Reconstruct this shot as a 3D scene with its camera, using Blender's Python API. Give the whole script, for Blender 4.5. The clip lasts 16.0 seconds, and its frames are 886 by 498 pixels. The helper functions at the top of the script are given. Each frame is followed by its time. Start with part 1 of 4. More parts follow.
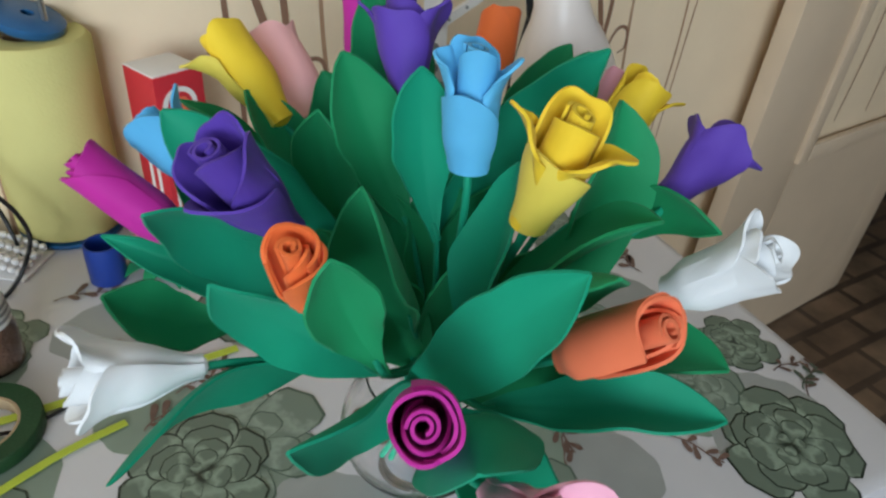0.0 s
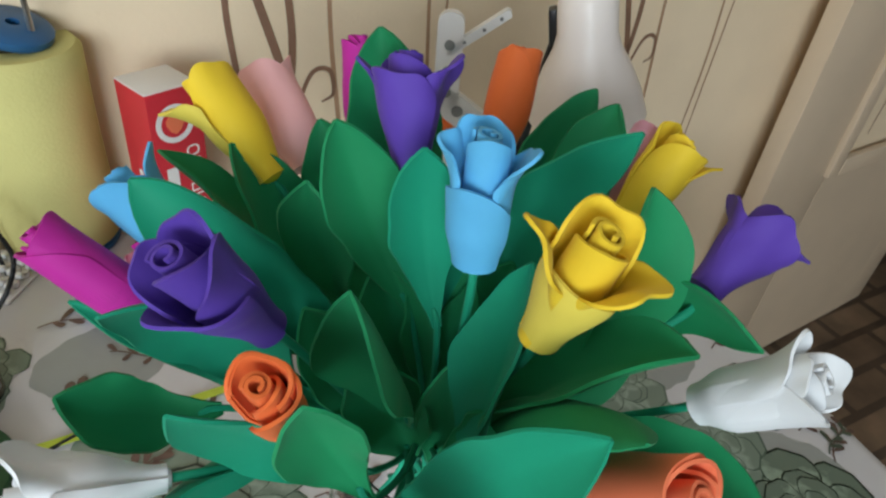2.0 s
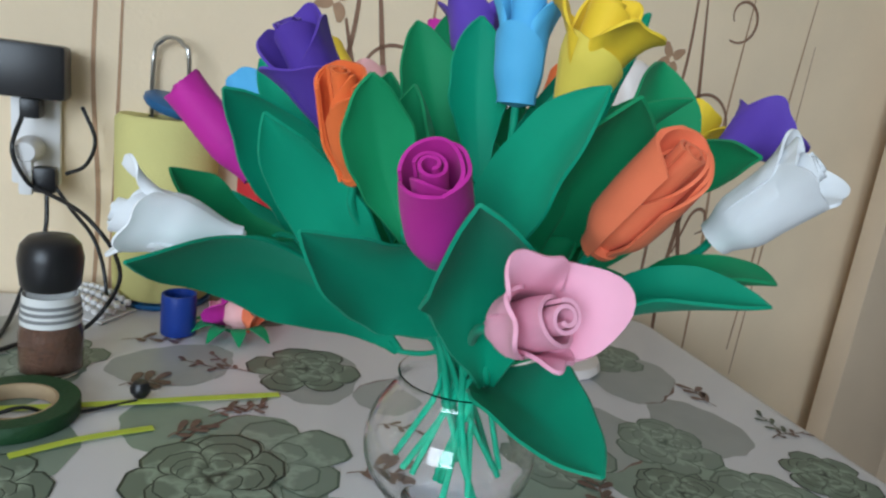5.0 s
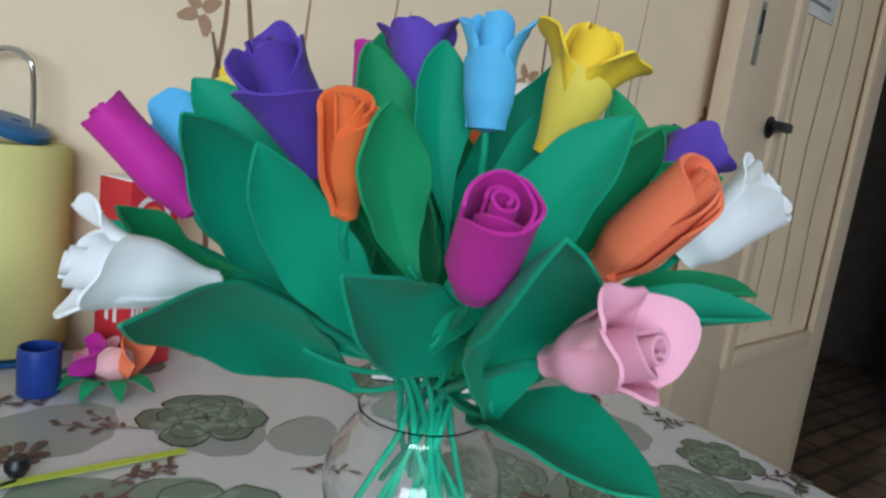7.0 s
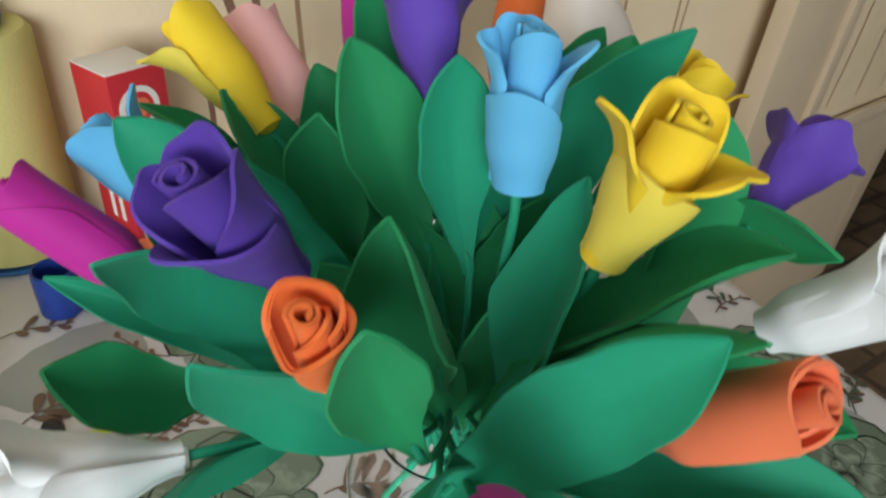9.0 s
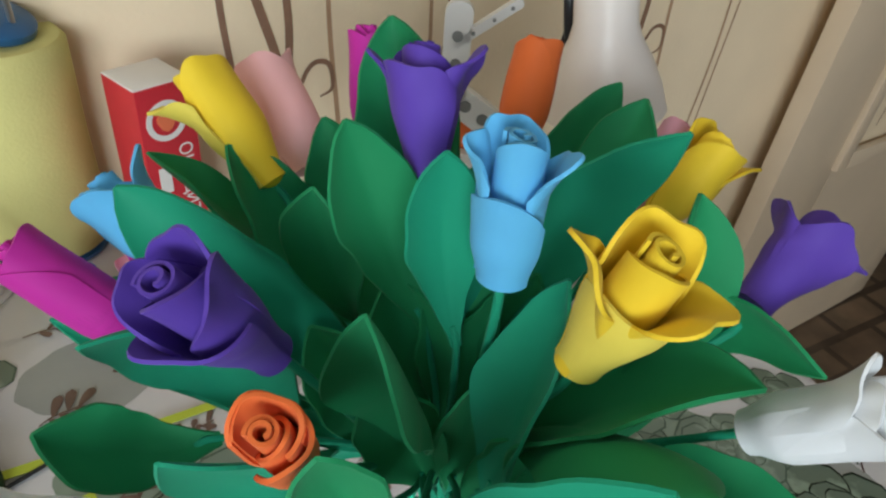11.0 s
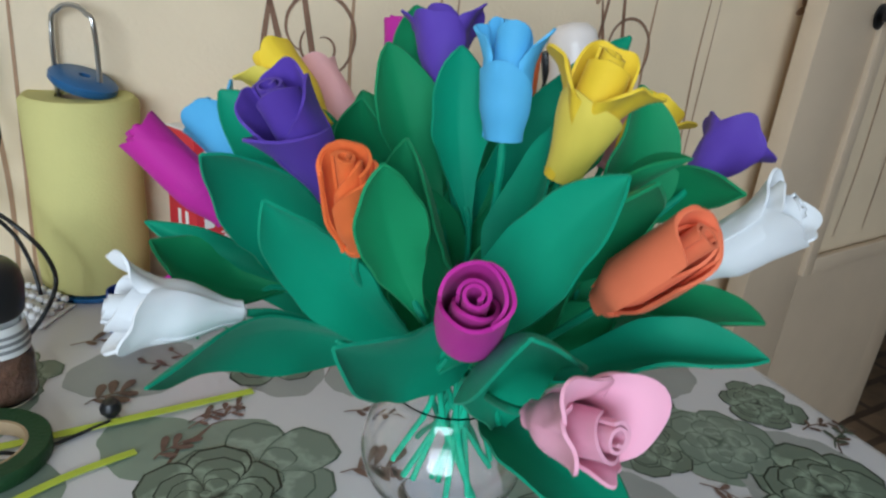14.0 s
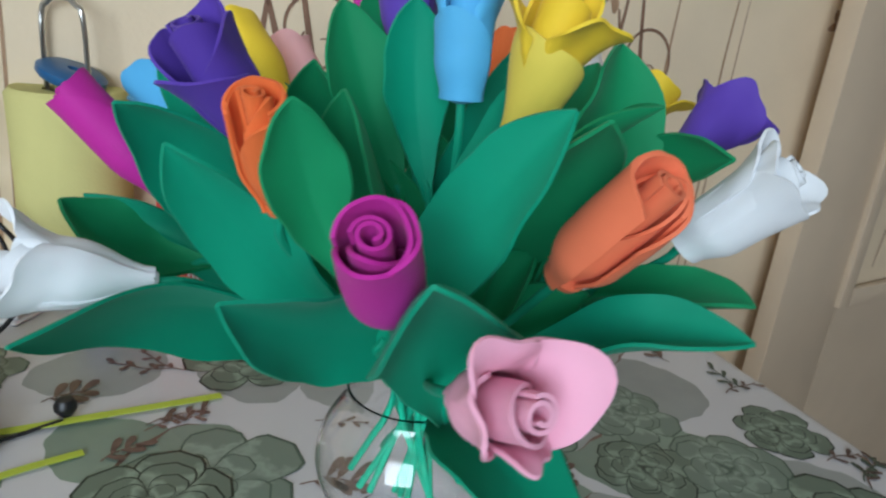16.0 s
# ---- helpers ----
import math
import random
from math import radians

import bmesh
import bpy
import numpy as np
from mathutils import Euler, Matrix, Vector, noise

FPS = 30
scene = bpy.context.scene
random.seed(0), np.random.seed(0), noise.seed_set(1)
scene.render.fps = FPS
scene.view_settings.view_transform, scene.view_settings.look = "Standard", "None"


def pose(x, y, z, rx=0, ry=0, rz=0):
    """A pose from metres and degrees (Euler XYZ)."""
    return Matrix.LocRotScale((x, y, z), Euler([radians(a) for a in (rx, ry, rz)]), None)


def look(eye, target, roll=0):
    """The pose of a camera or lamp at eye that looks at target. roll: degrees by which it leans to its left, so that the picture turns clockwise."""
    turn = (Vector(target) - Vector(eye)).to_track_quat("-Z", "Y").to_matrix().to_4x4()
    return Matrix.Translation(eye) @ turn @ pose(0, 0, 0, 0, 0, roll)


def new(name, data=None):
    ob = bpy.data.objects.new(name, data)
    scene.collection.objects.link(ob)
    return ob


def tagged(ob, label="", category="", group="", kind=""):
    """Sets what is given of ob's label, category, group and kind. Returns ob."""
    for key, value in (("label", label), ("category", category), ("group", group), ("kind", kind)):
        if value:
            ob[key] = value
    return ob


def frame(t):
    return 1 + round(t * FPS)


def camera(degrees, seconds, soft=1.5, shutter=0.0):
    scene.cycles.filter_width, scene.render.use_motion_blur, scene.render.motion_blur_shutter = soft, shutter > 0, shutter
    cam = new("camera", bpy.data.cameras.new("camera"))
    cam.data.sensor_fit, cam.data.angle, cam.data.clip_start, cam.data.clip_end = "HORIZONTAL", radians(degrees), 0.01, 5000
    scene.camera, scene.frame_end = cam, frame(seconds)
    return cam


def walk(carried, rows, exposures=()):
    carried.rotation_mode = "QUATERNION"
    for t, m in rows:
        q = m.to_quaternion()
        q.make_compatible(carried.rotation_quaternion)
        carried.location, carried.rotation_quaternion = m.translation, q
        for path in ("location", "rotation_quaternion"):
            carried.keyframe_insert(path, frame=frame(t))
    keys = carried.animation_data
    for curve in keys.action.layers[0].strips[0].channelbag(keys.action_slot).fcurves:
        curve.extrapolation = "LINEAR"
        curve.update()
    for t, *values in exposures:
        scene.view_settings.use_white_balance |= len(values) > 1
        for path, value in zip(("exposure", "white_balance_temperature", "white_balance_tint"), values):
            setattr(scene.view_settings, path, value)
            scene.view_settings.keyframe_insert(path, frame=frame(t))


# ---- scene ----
cam = camera(66.7, 16.0, soft=2.3, shutter=0.4)
PATH = [
    (0, (0.0067, -0.3359, 1.2131), (-0.0466, 0.8545, 0.3870), 5.88),
    (0.5, (-0.0011, -0.2849, 1.2384), (-0.0054, 0.8274, 0.3082), 8.85),
    (1, (-0.0029, -0.2620, 1.2692), (-0.0627, 0.8210, 0.3069), 7.50),
    (1.5, (-0.0000, -0.2512, 1.2627), (-0.0761, 0.8245, 0.2934), 7.01),
    (2, (0.0019, -0.2653, 1.2362), (-0.0711, 0.8927, 0.3666), 7.31),
    (2.5, (0.0110, -0.2940, 1.1870), (-0.1090, 1.4090, 0.1450), 6.70),
    (3, (0.0276, -0.3297, 1.1338), (-0.1164, 0.9923, 0.5560), 7.12),
    (3.5, (0.0429, -0.3644, 1.0957), (-0.1708, 1.0030, 0.6632), 7.26),
    (4, (0.0778, -0.3865, 1.0805), (-0.2771, 0.9595, 0.6748), 7.50),
    (6.5, (0.0008, -0.4220, 1.0122), (-0.0788, 1.0089, 0.7915), 7.80),
    (7, (-0.0282, -0.4078, 1.0414), (0.0232, 1.0197, 0.7921), 7.64),
    (7.5, (-0.0412, -0.3771, 1.0671), (0.0424, 1.0321, 0.7356), 7.50),
    (8, (-0.0411, -0.3423, 1.0893), (0.0452, 1.0070, 0.5653), 7.68),
    (8.5, (-0.0368, -0.2961, 1.1406), (0.0356, 0.9624, 0.4240), 6.99),
    (9, (-0.0294, -0.2621, 1.1819), (-0.0164, 0.9243, 0.3484), 5.97),
    (9.5, (-0.0187, -0.2352, 1.2153), (-0.0293, 0.9238, 0.3441), 6.06),
    (12, (-0.0126, -0.2365, 1.2231), (-0.0894, 0.9124, 0.3418), 7.76),
    (12.5, (-0.0208, -0.2703, 1.2142), (-0.0848, 0.9364, 0.4128), 7.94),
    (13, (-0.0176, -0.3186, 1.2052), (-0.0932, 0.9171, 0.4504), 6.75),
    (13.5, (-0.0066, -0.3670, 1.1784), (-0.0795, 0.9269, 0.5281), 6.62),
    (14, (0.0018, -0.3972, 1.1269), (-0.0963, 0.9454, 0.5880), 6.01),
    (14.5, (0.0084, -0.3986, 1.0891), (-0.1229, 0.9584, 0.5952), 5.58),
    (15, (0.0122, -0.3925, 1.0787), (-0.0863, 0.9752, 0.6073), 5.37),
    (15.5, (0.0048, -0.3820, 1.0741), (-0.0786, 0.9935, 0.6232), 5.72),
    (16, (0.0469, -0.3617, 1.0850), (-0.1364, 0.9966, 0.6117), 6.02),
]
GRADE = [(0, 0.0, 6550, 10), (1.5, 0.0, 6950, 10), (2.5, 0.0, 6500, 10), (3.5, 0.0, 6250, 10), (4.2, -0.05, 6250, 10), (6.5, -0.13, 6250, 10), (7.5, -0.05, 6350, 10), (8.5, 0.03, 6900, 10), (9.0, 0.08, 7250, 10), (9.5, 0.05, 7400, 10),
         (12, 0.0, 6500, 10), (13, 0.0, 6350, 10), (14.5, -0.10, 6200, 10), (16, -0.08, 6250, 10)]
walk(cam, [(t, look(eye, target, roll)) for t, eye, target, roll in PATH], GRADE)

SCALE = 1.186  # the plan's unit in metres


def spot(x, y, z):
    """A place of the plan, measured from the table top's middle."""
    return Vector((x * SCALE, y * SCALE, 0.75 + (z - 0.75) * SCALE))


# ---- world and light ----
world = bpy.data.worlds.new("world")
scene.world = world
world.use_nodes = True
wnt = world.node_tree
sky = wnt.nodes.new("ShaderNodeTexSky")
sky.sky_type, sky.sun_disc = "NISHITA", False
sky.sun_elevation, sky.sun_rotation = radians(38), radians(200)
wnt.nodes["Background"].inputs["Strength"].default_value = 0.12
wnt.links.new(sky.outputs["Color"], wnt.nodes["Background"].inputs["Color"])

WALL_TURN = 36.0
ROOM = pose(0, 0, 0, 0, 0, WALL_TURN)  # room axes: x along the papered wall, y towards it
TABLE = pose(0, 0, 0, 0, 0, 30.5)


def area_lamp(name, m, sx, sy, watts, colour):
    d = bpy.data.lights.new(name, "AREA")
    d.shape, d.size, d.size_y, d.energy, d.color = "RECTANGLE", sx, sy, watts, colour
    ob = new(name, d)
    ob.matrix_world = m
    return ob


LEFT, BACK, FRONT, TOP = -2.9, 0.524, -2.7, 2.55
area_lamp("window_light", ROOM @ look((-1.85, FRONT - 0.02, 1.55), (-0.1, -0.1, 0.9)), 1.95, 1.45, 102, (0.755, 0.885, 1.0))


# ---- materials ----
def mat(name, col, rough=0.6, metal=0.0, var=0.12, scale=30.0, bump=0.1, bscale=300.0, sheen=0.0, spec=0.5, trans=0.0, ior=1.45, emit=0.0, coat=0.0):
    m = bpy.data.materials.new(name)
    m.use_nodes = True
    nt = m.node_tree
    b = nt.nodes["Principled BSDF"]
    b.inputs["Roughness"].default_value, b.inputs["Metallic"].default_value = rough, metal
    b.inputs["Specular IOR Level"].default_value, b.inputs["IOR"].default_value = spec, ior
    b.inputs["Transmission Weight"].default_value, b.inputs["Sheen Weight"].default_value = trans, sheen
    b.inputs["Coat Weight"].default_value = coat
    tc = nt.nodes.new("ShaderNodeTexCoord")
    if var > 0:
        n1 = nt.nodes.new("ShaderNodeTexNoise")
        n1.inputs["Scale"].default_value, n1.inputs["Detail"].default_value = scale, 5
        info = nt.nodes.new("ShaderNodeObjectInfo")
        nt.links.new(tc.outputs["Object"], n1.inputs["Vector"])
        add = nt.nodes.new("ShaderNodeMath")
        add.operation = "MULTIPLY_ADD"
        add.inputs[1].default_value = 0.5
        nt.links.new(info.outputs["Random"], add.inputs[0])
        nt.links.new(n1.outputs["Fac"], add.inputs[2])
        rng = nt.nodes.new("ShaderNodeMapRange")
        rng.inputs["From Min"].default_value, rng.inputs["From Max"].default_value = 0.3, 1.2
        rng.inputs["To Min"].default_value, rng.inputs["To Max"].default_value = 1 - var, 1 + var
        nt.links.new(add.outputs[0], rng.inputs["Value"])
        mul = nt.nodes.new("ShaderNodeMix")
        mul.data_type, mul.blend_type = "RGBA", "MULTIPLY"
        mul.inputs["Factor"].default_value = 1
        mul.inputs["A"].default_value = (*col, 1)
        nt.links.new(rng.outputs["Result"], mul.inputs["B"])
        nt.links.new(mul.outputs["Result"], b.inputs["Base Color"])
    else:
        b.inputs["Base Color"].default_value = (*col, 1)
    if bump > 0:
        n2 = nt.nodes.new("ShaderNodeTexNoise")
        n2.inputs["Scale"].default_value, n2.inputs["Detail"].default_value = bscale, 3
        nt.links.new(tc.outputs["Object"], n2.inputs["Vector"])
        bp = nt.nodes.new("ShaderNodeBump")
        bp.inputs["Strength"].default_value, bp.inputs["Distance"].default_value = bump, 0.002
        nt.links.new(n2.outputs["Fac"], bp.inputs["Height"])
        nt.links.new(bp.outputs["Normal"], b.inputs["Normal"])
    if emit > 0:
        b.inputs["Emission Color"].default_value, b.inputs["Emission Strength"].default_value = (*col, 1), emit
    return m


def foam(name, col):
    return mat(name, col, rough=0.62, var=0.10, scale=22, bump=0.06, bscale=1400, sheen=0.05, spec=0.25)


GREEN = foam("green_foam", (0.009, 0.255, 0.098))
TEAL = foam("teal_green_foam", (0.004, 0.285, 0.160))
PURPLE = foam("purple_foam", (0.105, 0.050, 0.38))
ORANGE = foam("orange_foam", (0.87, 0.175, 0.045))
CORAL = foam("coral_foam", (0.88, 0.205, 0.095))
MAGENTA = foam("magenta_foam", (0.50, 0.022, 0.30))
PINK = foam("pink_foam", (0.86, 0.41, 0.54))
SALMON = foam("salmon_foam", (0.88, 0.47, 0.47))
BLUE = foam("light_blue_foam", (0.11, 0.47, 0.80))
YELLOW = foam("yellow_foam", (0.88, 0.61, 0.040))
LEMON = foam("lemon_foam", (0.80, 0.64, 0.10))
WHITE = foam("white_foam", (0.80, 0.82, 0.84))
GLASS = mat("clear_glass", (1, 1, 1), rough=0.0, var=0, bump=0, trans=1.0, ior=1.45)
WALLPAPER = mat("cream_wallpaper", (0.84, 0.675, 0.475), rough=0.75, var=0.10, scale=6, bump=0.25, bscale=160, spec=0.3)
MOTIF = mat("brown_print", (0.25, 0.135, 0.085), rough=0.7, var=0.25, scale=40, bump=0)
MOTIF_PALE = mat("pale_brown_print", (0.45, 0.27, 0.16), rough=0.7, var=0.25, scale=40, bump=0)
PLASTER = mat("painted_plaster", (0.66, 0.62, 0.55), rough=0.8, var=0.08, scale=5, bump=0.2, bscale=80)
CEILING = mat("white_ceiling_paint", (0.72, 0.715, 0.69), rough=0.85, var=0.05, scale=4, bump=0.1, bscale=100)
DOORPAINT = mat("cream_door_paint", (0.68, 0.535, 0.385), rough=0.42, var=0.07, scale=9, bump=0.12, bscale=60)
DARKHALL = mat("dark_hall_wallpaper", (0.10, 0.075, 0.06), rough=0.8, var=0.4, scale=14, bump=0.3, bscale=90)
CLOTH = mat("white_oilcloth", (0.66, 0.65, 0.68), rough=0.30, var=0.05, scale=8, bump=0.10, bscale=60, coat=0.15)
WOOD = mat("table_wood", (0.30, 0.19, 0.10), rough=0.5, var=0.2, scale=14, bump=0.2, bscale=90)
TOWEL = mat("yellow_paper_towel", (0.66, 0.60, 0.24), rough=0.9, var=0.06, scale=20, bump=0.25, bscale=300, spec=0.2)
CARD = mat("brown_card", (0.42, 0.30, 0.18), rough=0.8, var=0.15, scale=40)
STEEL = mat("steel_wire", (0.55, 0.54, 0.52), rough=0.3, metal=1.0, var=0.1, scale=50, bump=0)
BLUEPLASTIC = mat("blue_plastic", (0.018, 0.11, 0.27), rough=0.35, var=0.08, scale=40, bump=0.05)
NAVY = mat("dark_blue_plastic", (0.012, 0.045, 0.27), rough=0.4, var=0.08, scale=40, bump=0.05)
BLACK = mat("black_plastic", (0.012, 0.012, 0.014), rough=0.35, var=0.1, scale=40, bump=0.05)
WHITEPL = mat("white_plastic", (0.78, 0.76, 0.75), rough=0.35, var=0.04, scale=30, bump=0.04)
LAMPWHITE = mat("white_lamp_enamel", (0.82, 0.74, 0.70), rough=0.3, var=0.03, scale=20, bump=0.0)
RED = mat("red_card", (0.62, 0.030, 0.045), rough=0.4, var=0.08, scale=30, bump=0.05)
BOXWHITE = mat("white_card", (0.80, 0.76, 0.73), rough=0.45, var=0.05, scale=30, bump=0.05)
LIME = mat("lime_tape", (0.50, 0.60, 0.06), rough=0.6, var=0.12, scale=60, bump=0.3, bscale=500)
DARKTAPE = mat("dark_green_tape", (0.012, 0.060, 0.018), rough=0.6, var=0.15, scale=80, bump=0.4, bscale=300)
SPICE = mat("brown_spice", (0.12, 0.055, 0.03), rough=0.85, var=0.7, scale=260, bump=1.0, bscale=260)
LABEL = mat("paper_label", (0.70, 0.70, 0.68), rough=0.6, var=0.08, scale=60)
GREYINK = mat("grey_ink", (0.22, 0.22, 0.22), rough=0.6, var=0)
PRINTDARK = mat("dark_green_print", (0.085, 0.115, 0.080), rough=0.4, var=0.35, scale=60, bump=0)
PRINTBROWN = mat("brown_leaf_print", (0.16, 0.095, 0.075), rough=0.4, var=0.4, scale=90, bump=0)
PRINTPALE = mat("pale_green_print", (0.225, 0.290, 0.235), rough=0.35, var=0.15, scale=26, bump=0)
PRINTGREY = mat("pale_grey_print", (0.33, 0.345, 0.335), rough=0.35, var=0.12, scale=26, bump=0)


def print_petal_material(name, inner, outer):
    """A printed succulent petal: darker at the heart, paler to the rim, with veins."""
    m = mat(name, outer, rough=0.36, var=0.0, bump=0)
    nt = m.node_tree
    uv = nt.nodes.new("ShaderNodeUVMap")
    sep = nt.nodes.new("ShaderNodeSeparateXYZ")
    nt.links.new(uv.outputs["UV"], sep.inputs[0])
    noise_n = nt.nodes.new("ShaderNodeTexNoise")
    noise_n.inputs["Scale"].default_value = 90
    tc = nt.nodes.new("ShaderNodeTexCoord")
    nt.links.new(tc.outputs["Object"], noise_n.inputs["Vector"])
    add = nt.nodes.new("ShaderNodeMath")
    add.operation = "MULTIPLY_ADD"
    add.inputs[1].default_value = 0.55
    nt.links.new(noise_n.outputs["Fac"], add.inputs[0])
    nt.links.new(sep.outputs["X"], add.inputs[2])
    ramp = nt.nodes.new("ShaderNodeValToRGB")
    e = ramp.color_ramp.elements
    e[0].position, e[0].color = 0.34, (*inner, 1)
    e[1].position, e[1].color = 0.80, (*outer, 1)
    rim = e.new(1.22 / 1.3)
    rim.color = (*[0.5 * (a + b) for a, b in zip(inner, outer)], 1)
    nt.links.new(add.outputs[0], ramp.inputs["Fac"])
    nt.links.new(ramp.outputs["Color"], nt.nodes["Principled BSDF"].inputs["Base Color"])
    return m


PETAL_DARK = print_petal_material("succulent_print", (0.014, 0.026, 0.016), (0.27, 0.35, 0.275))
PETAL_PALE = print_petal_material("pale_succulent_print", (0.075, 0.115, 0.085), (0.29, 0.36, 0.30))


def floor_material():
    m = mat("patterned_floor", (0.2, 0.12, 0.07), rough=0.4, var=0, bump=0.1, bscale=60)
    nt = m.node_tree
    tc = nt.nodes.new("ShaderNodeTexCoord")
    br = nt.nodes.new("ShaderNodeTexBrick")
    br.inputs["Scale"].default_value = 4.2
    br.inputs["Mortar Size"].default_value = 0.05
    br.inputs["Brick Width"].default_value, br.inputs["Row Height"].default_value = 0.9, 0.42
    br.inputs["Color1"].default_value = (0.19, 0.125, 0.078, 1)
    br.inputs["Color2"].default_value = (0.14, 0.09, 0.058, 1)
    br.inputs["Mortar"].default_value = (0.07, 0.045, 0.03, 1)
    wv = nt.nodes.new("ShaderNodeTexNoise")
    wv.inputs["Scale"].default_value, wv.inputs["Detail"].default_value = 9, 8
    mx = nt.nodes.new("ShaderNodeMix")
    mx.data_type, mx.blend_type = "RGBA", "OVERLAY"
    mx.inputs["Factor"].default_value = 0.95
    nt.links.new(tc.outputs["Object"], br.inputs["Vector"])
    nt.links.new(tc.outputs["Object"], wv.inputs["Vector"])
    nt.links.new(br.outputs["Color"], mx.inputs["A"])
    nt.links.new(wv.outputs["Fac"], mx.inputs["B"])
    nt.links.new(mx.outputs["Result"], nt.nodes["Principled BSDF"].inputs["Base Color"])
    return m


FLOOR = floor_material()


# ---- mesh helpers ----
def finish(name, verts, faces, material, smooth=True, uvs=None):
    me = bpy.data.meshes.new(name)
    me.from_pydata([tuple(v) for v in verts], [], faces)
    me.materials.append(material)
    if uvs is not None:
        layer = me.uv_layers.new(name="UVMap")
        for lp in me.loops:
            layer.data[lp.index].uv = uvs[lp.vertex_index]
    me.validate()
    bm = bmesh.new()
    bm.from_mesh(me)
    bmesh.ops.recalc_face_normals(bm, faces=bm.faces)
    bm.to_mesh(me)
    bm.free()
    if smooth:
        me.polygons.foreach_set("use_smooth", [True] * len(me.polygons))
        me.set_sharp_from_angle(angle=radians(45))
    me.update()
    return me


def mesh_thing(name, geo, material, parent=None, label="", m=None, smooth=True):
    ob = new(name, finish(name, geo[0], geo[1], material, smooth))
    if m is not None:
        ob.matrix_world = m
    if parent is not None:
        ob.parent = parent
    if label:
        tagged(ob, label)
    return ob


def group_of(name, m=None):
    ob = new(name)
    ob.empty_display_size = 0.02
    if m is not None:
        ob.matrix_world = m
    return ob


def join(*geos):
    verts, faces = [], []
    for v, f in geos:
        k = len(verts)
        verts += list(v)
        faces += [tuple(i + k for i in q) for q in f]
    return verts, faces


def moved(geo, m):
    return [m @ Vector(v) for v in geo[0]], geo[1]


def block(sx, sy, sz, bevel=0.002, m=None):
    """A box on its base, with bevelled edges."""
    bm = bmesh.new()
    bmesh.ops.create_cube(bm, size=1)
    for v in bm.verts:
        v.co = Vector((v.co.x * sx, v.co.y * sy, (v.co.z + 0.5) * sz))
    if bevel > 0:
        bmesh.ops.bevel(bm, geom=list(bm.edges), offset=bevel, segments=2, affect="EDGES", profile=0.6)
    bm.verts.index_update()
    geo = ([v.co.copy() for v in bm.verts], [tuple(v.index for v in f.verts) for f in bm.faces])
    bm.free()
    return moved(geo, m) if m is not None else geo


def lathe(profile, n=48, closed=False):
    """Turns (radius, height) pairs about z."""
    verts, faces = [], []
    k = len(profile)
    for j in range(n):
        a = 2 * math.pi * j / n
        verts += [Vector((r * math.cos(a), r * math.sin(a), z)) for r, z in profile]
    for j in range(n):
        q = (j + 1) % n
        for i in range(k if closed else k - 1):
            i2 = (i + 1) % k
            faces.append((j * k + i, q * k + i, q * k + i2, j * k + i2))
    if not closed:
        if profile[0][0] > 1e-6:
            faces.append(tuple(j * k for j in range(n)))
        if profile[-1][0] > 1e-6:
            faces.append(tuple(j * k + k - 1 for j in reversed(range(n))))
    return verts, faces


def smooth_line(pts, n=24):
    """A Catmull-Rom line through the points."""
    pts = [Vector(p) for p in pts]
    if len(pts) == 2:
        return [pts[0].lerp(pts[1], i / n) for i in range(n + 1)]
    ext = [2 * pts[0] - pts[1]] + pts + [2 * pts[-1] - pts[-2]]
    out = []
    per = max(2, n // (len(pts) - 1))
    for i in range(1, len(ext) - 2):
        p0, p1, p2, p3 = ext[i - 1:i + 3]
        for j in range(per):
            t = j / per
            out.append(0.5 * (2 * p1 + (p2 - p0) * t + (2 * p0 - 5 * p1 + 4 * p2 - p3) * t * t + (3 * p1 - p0 - 3 * p2 + p3) * t ** 3))
    out.append(pts[-1])
    return out


def tube(pts, radius, n=8, sides=24, taper=1.0):
    line = smooth_line(pts, sides)
    verts, faces = [], []
    ref = Vector((0.13, 0.31, 0.94)).normalized()
    for i, p in enumerate(line):
        t = (line[min(i + 1, len(line) - 1)] - line[max(i - 1, 0)]).normalized()
        a = t.cross(ref)
        if a.length < 0.05:
            a = t.cross(Vector((1, 0, 0)))
        a.normalize()
        b = t.cross(a)
        r = radius * (1 + (taper - 1) * i / (len(line) - 1))
        verts += [p + r * (math.cos(2 * math.pi * j / n) * a + math.sin(2 * math.pi * j / n) * b) for j in range(n)]
    for i in range(len(line) - 1):
        for j in range(n):
            q = (j + 1) % n
            faces.append((i * n + j, i * n + q, (i + 1) * n + q, (i + 1) * n + j))
    faces.append(tuple(range(n)))
    faces.append(tuple(range(len(line) * n - 1, (len(line) - 1) * n - 1, -1)))
    return verts, faces


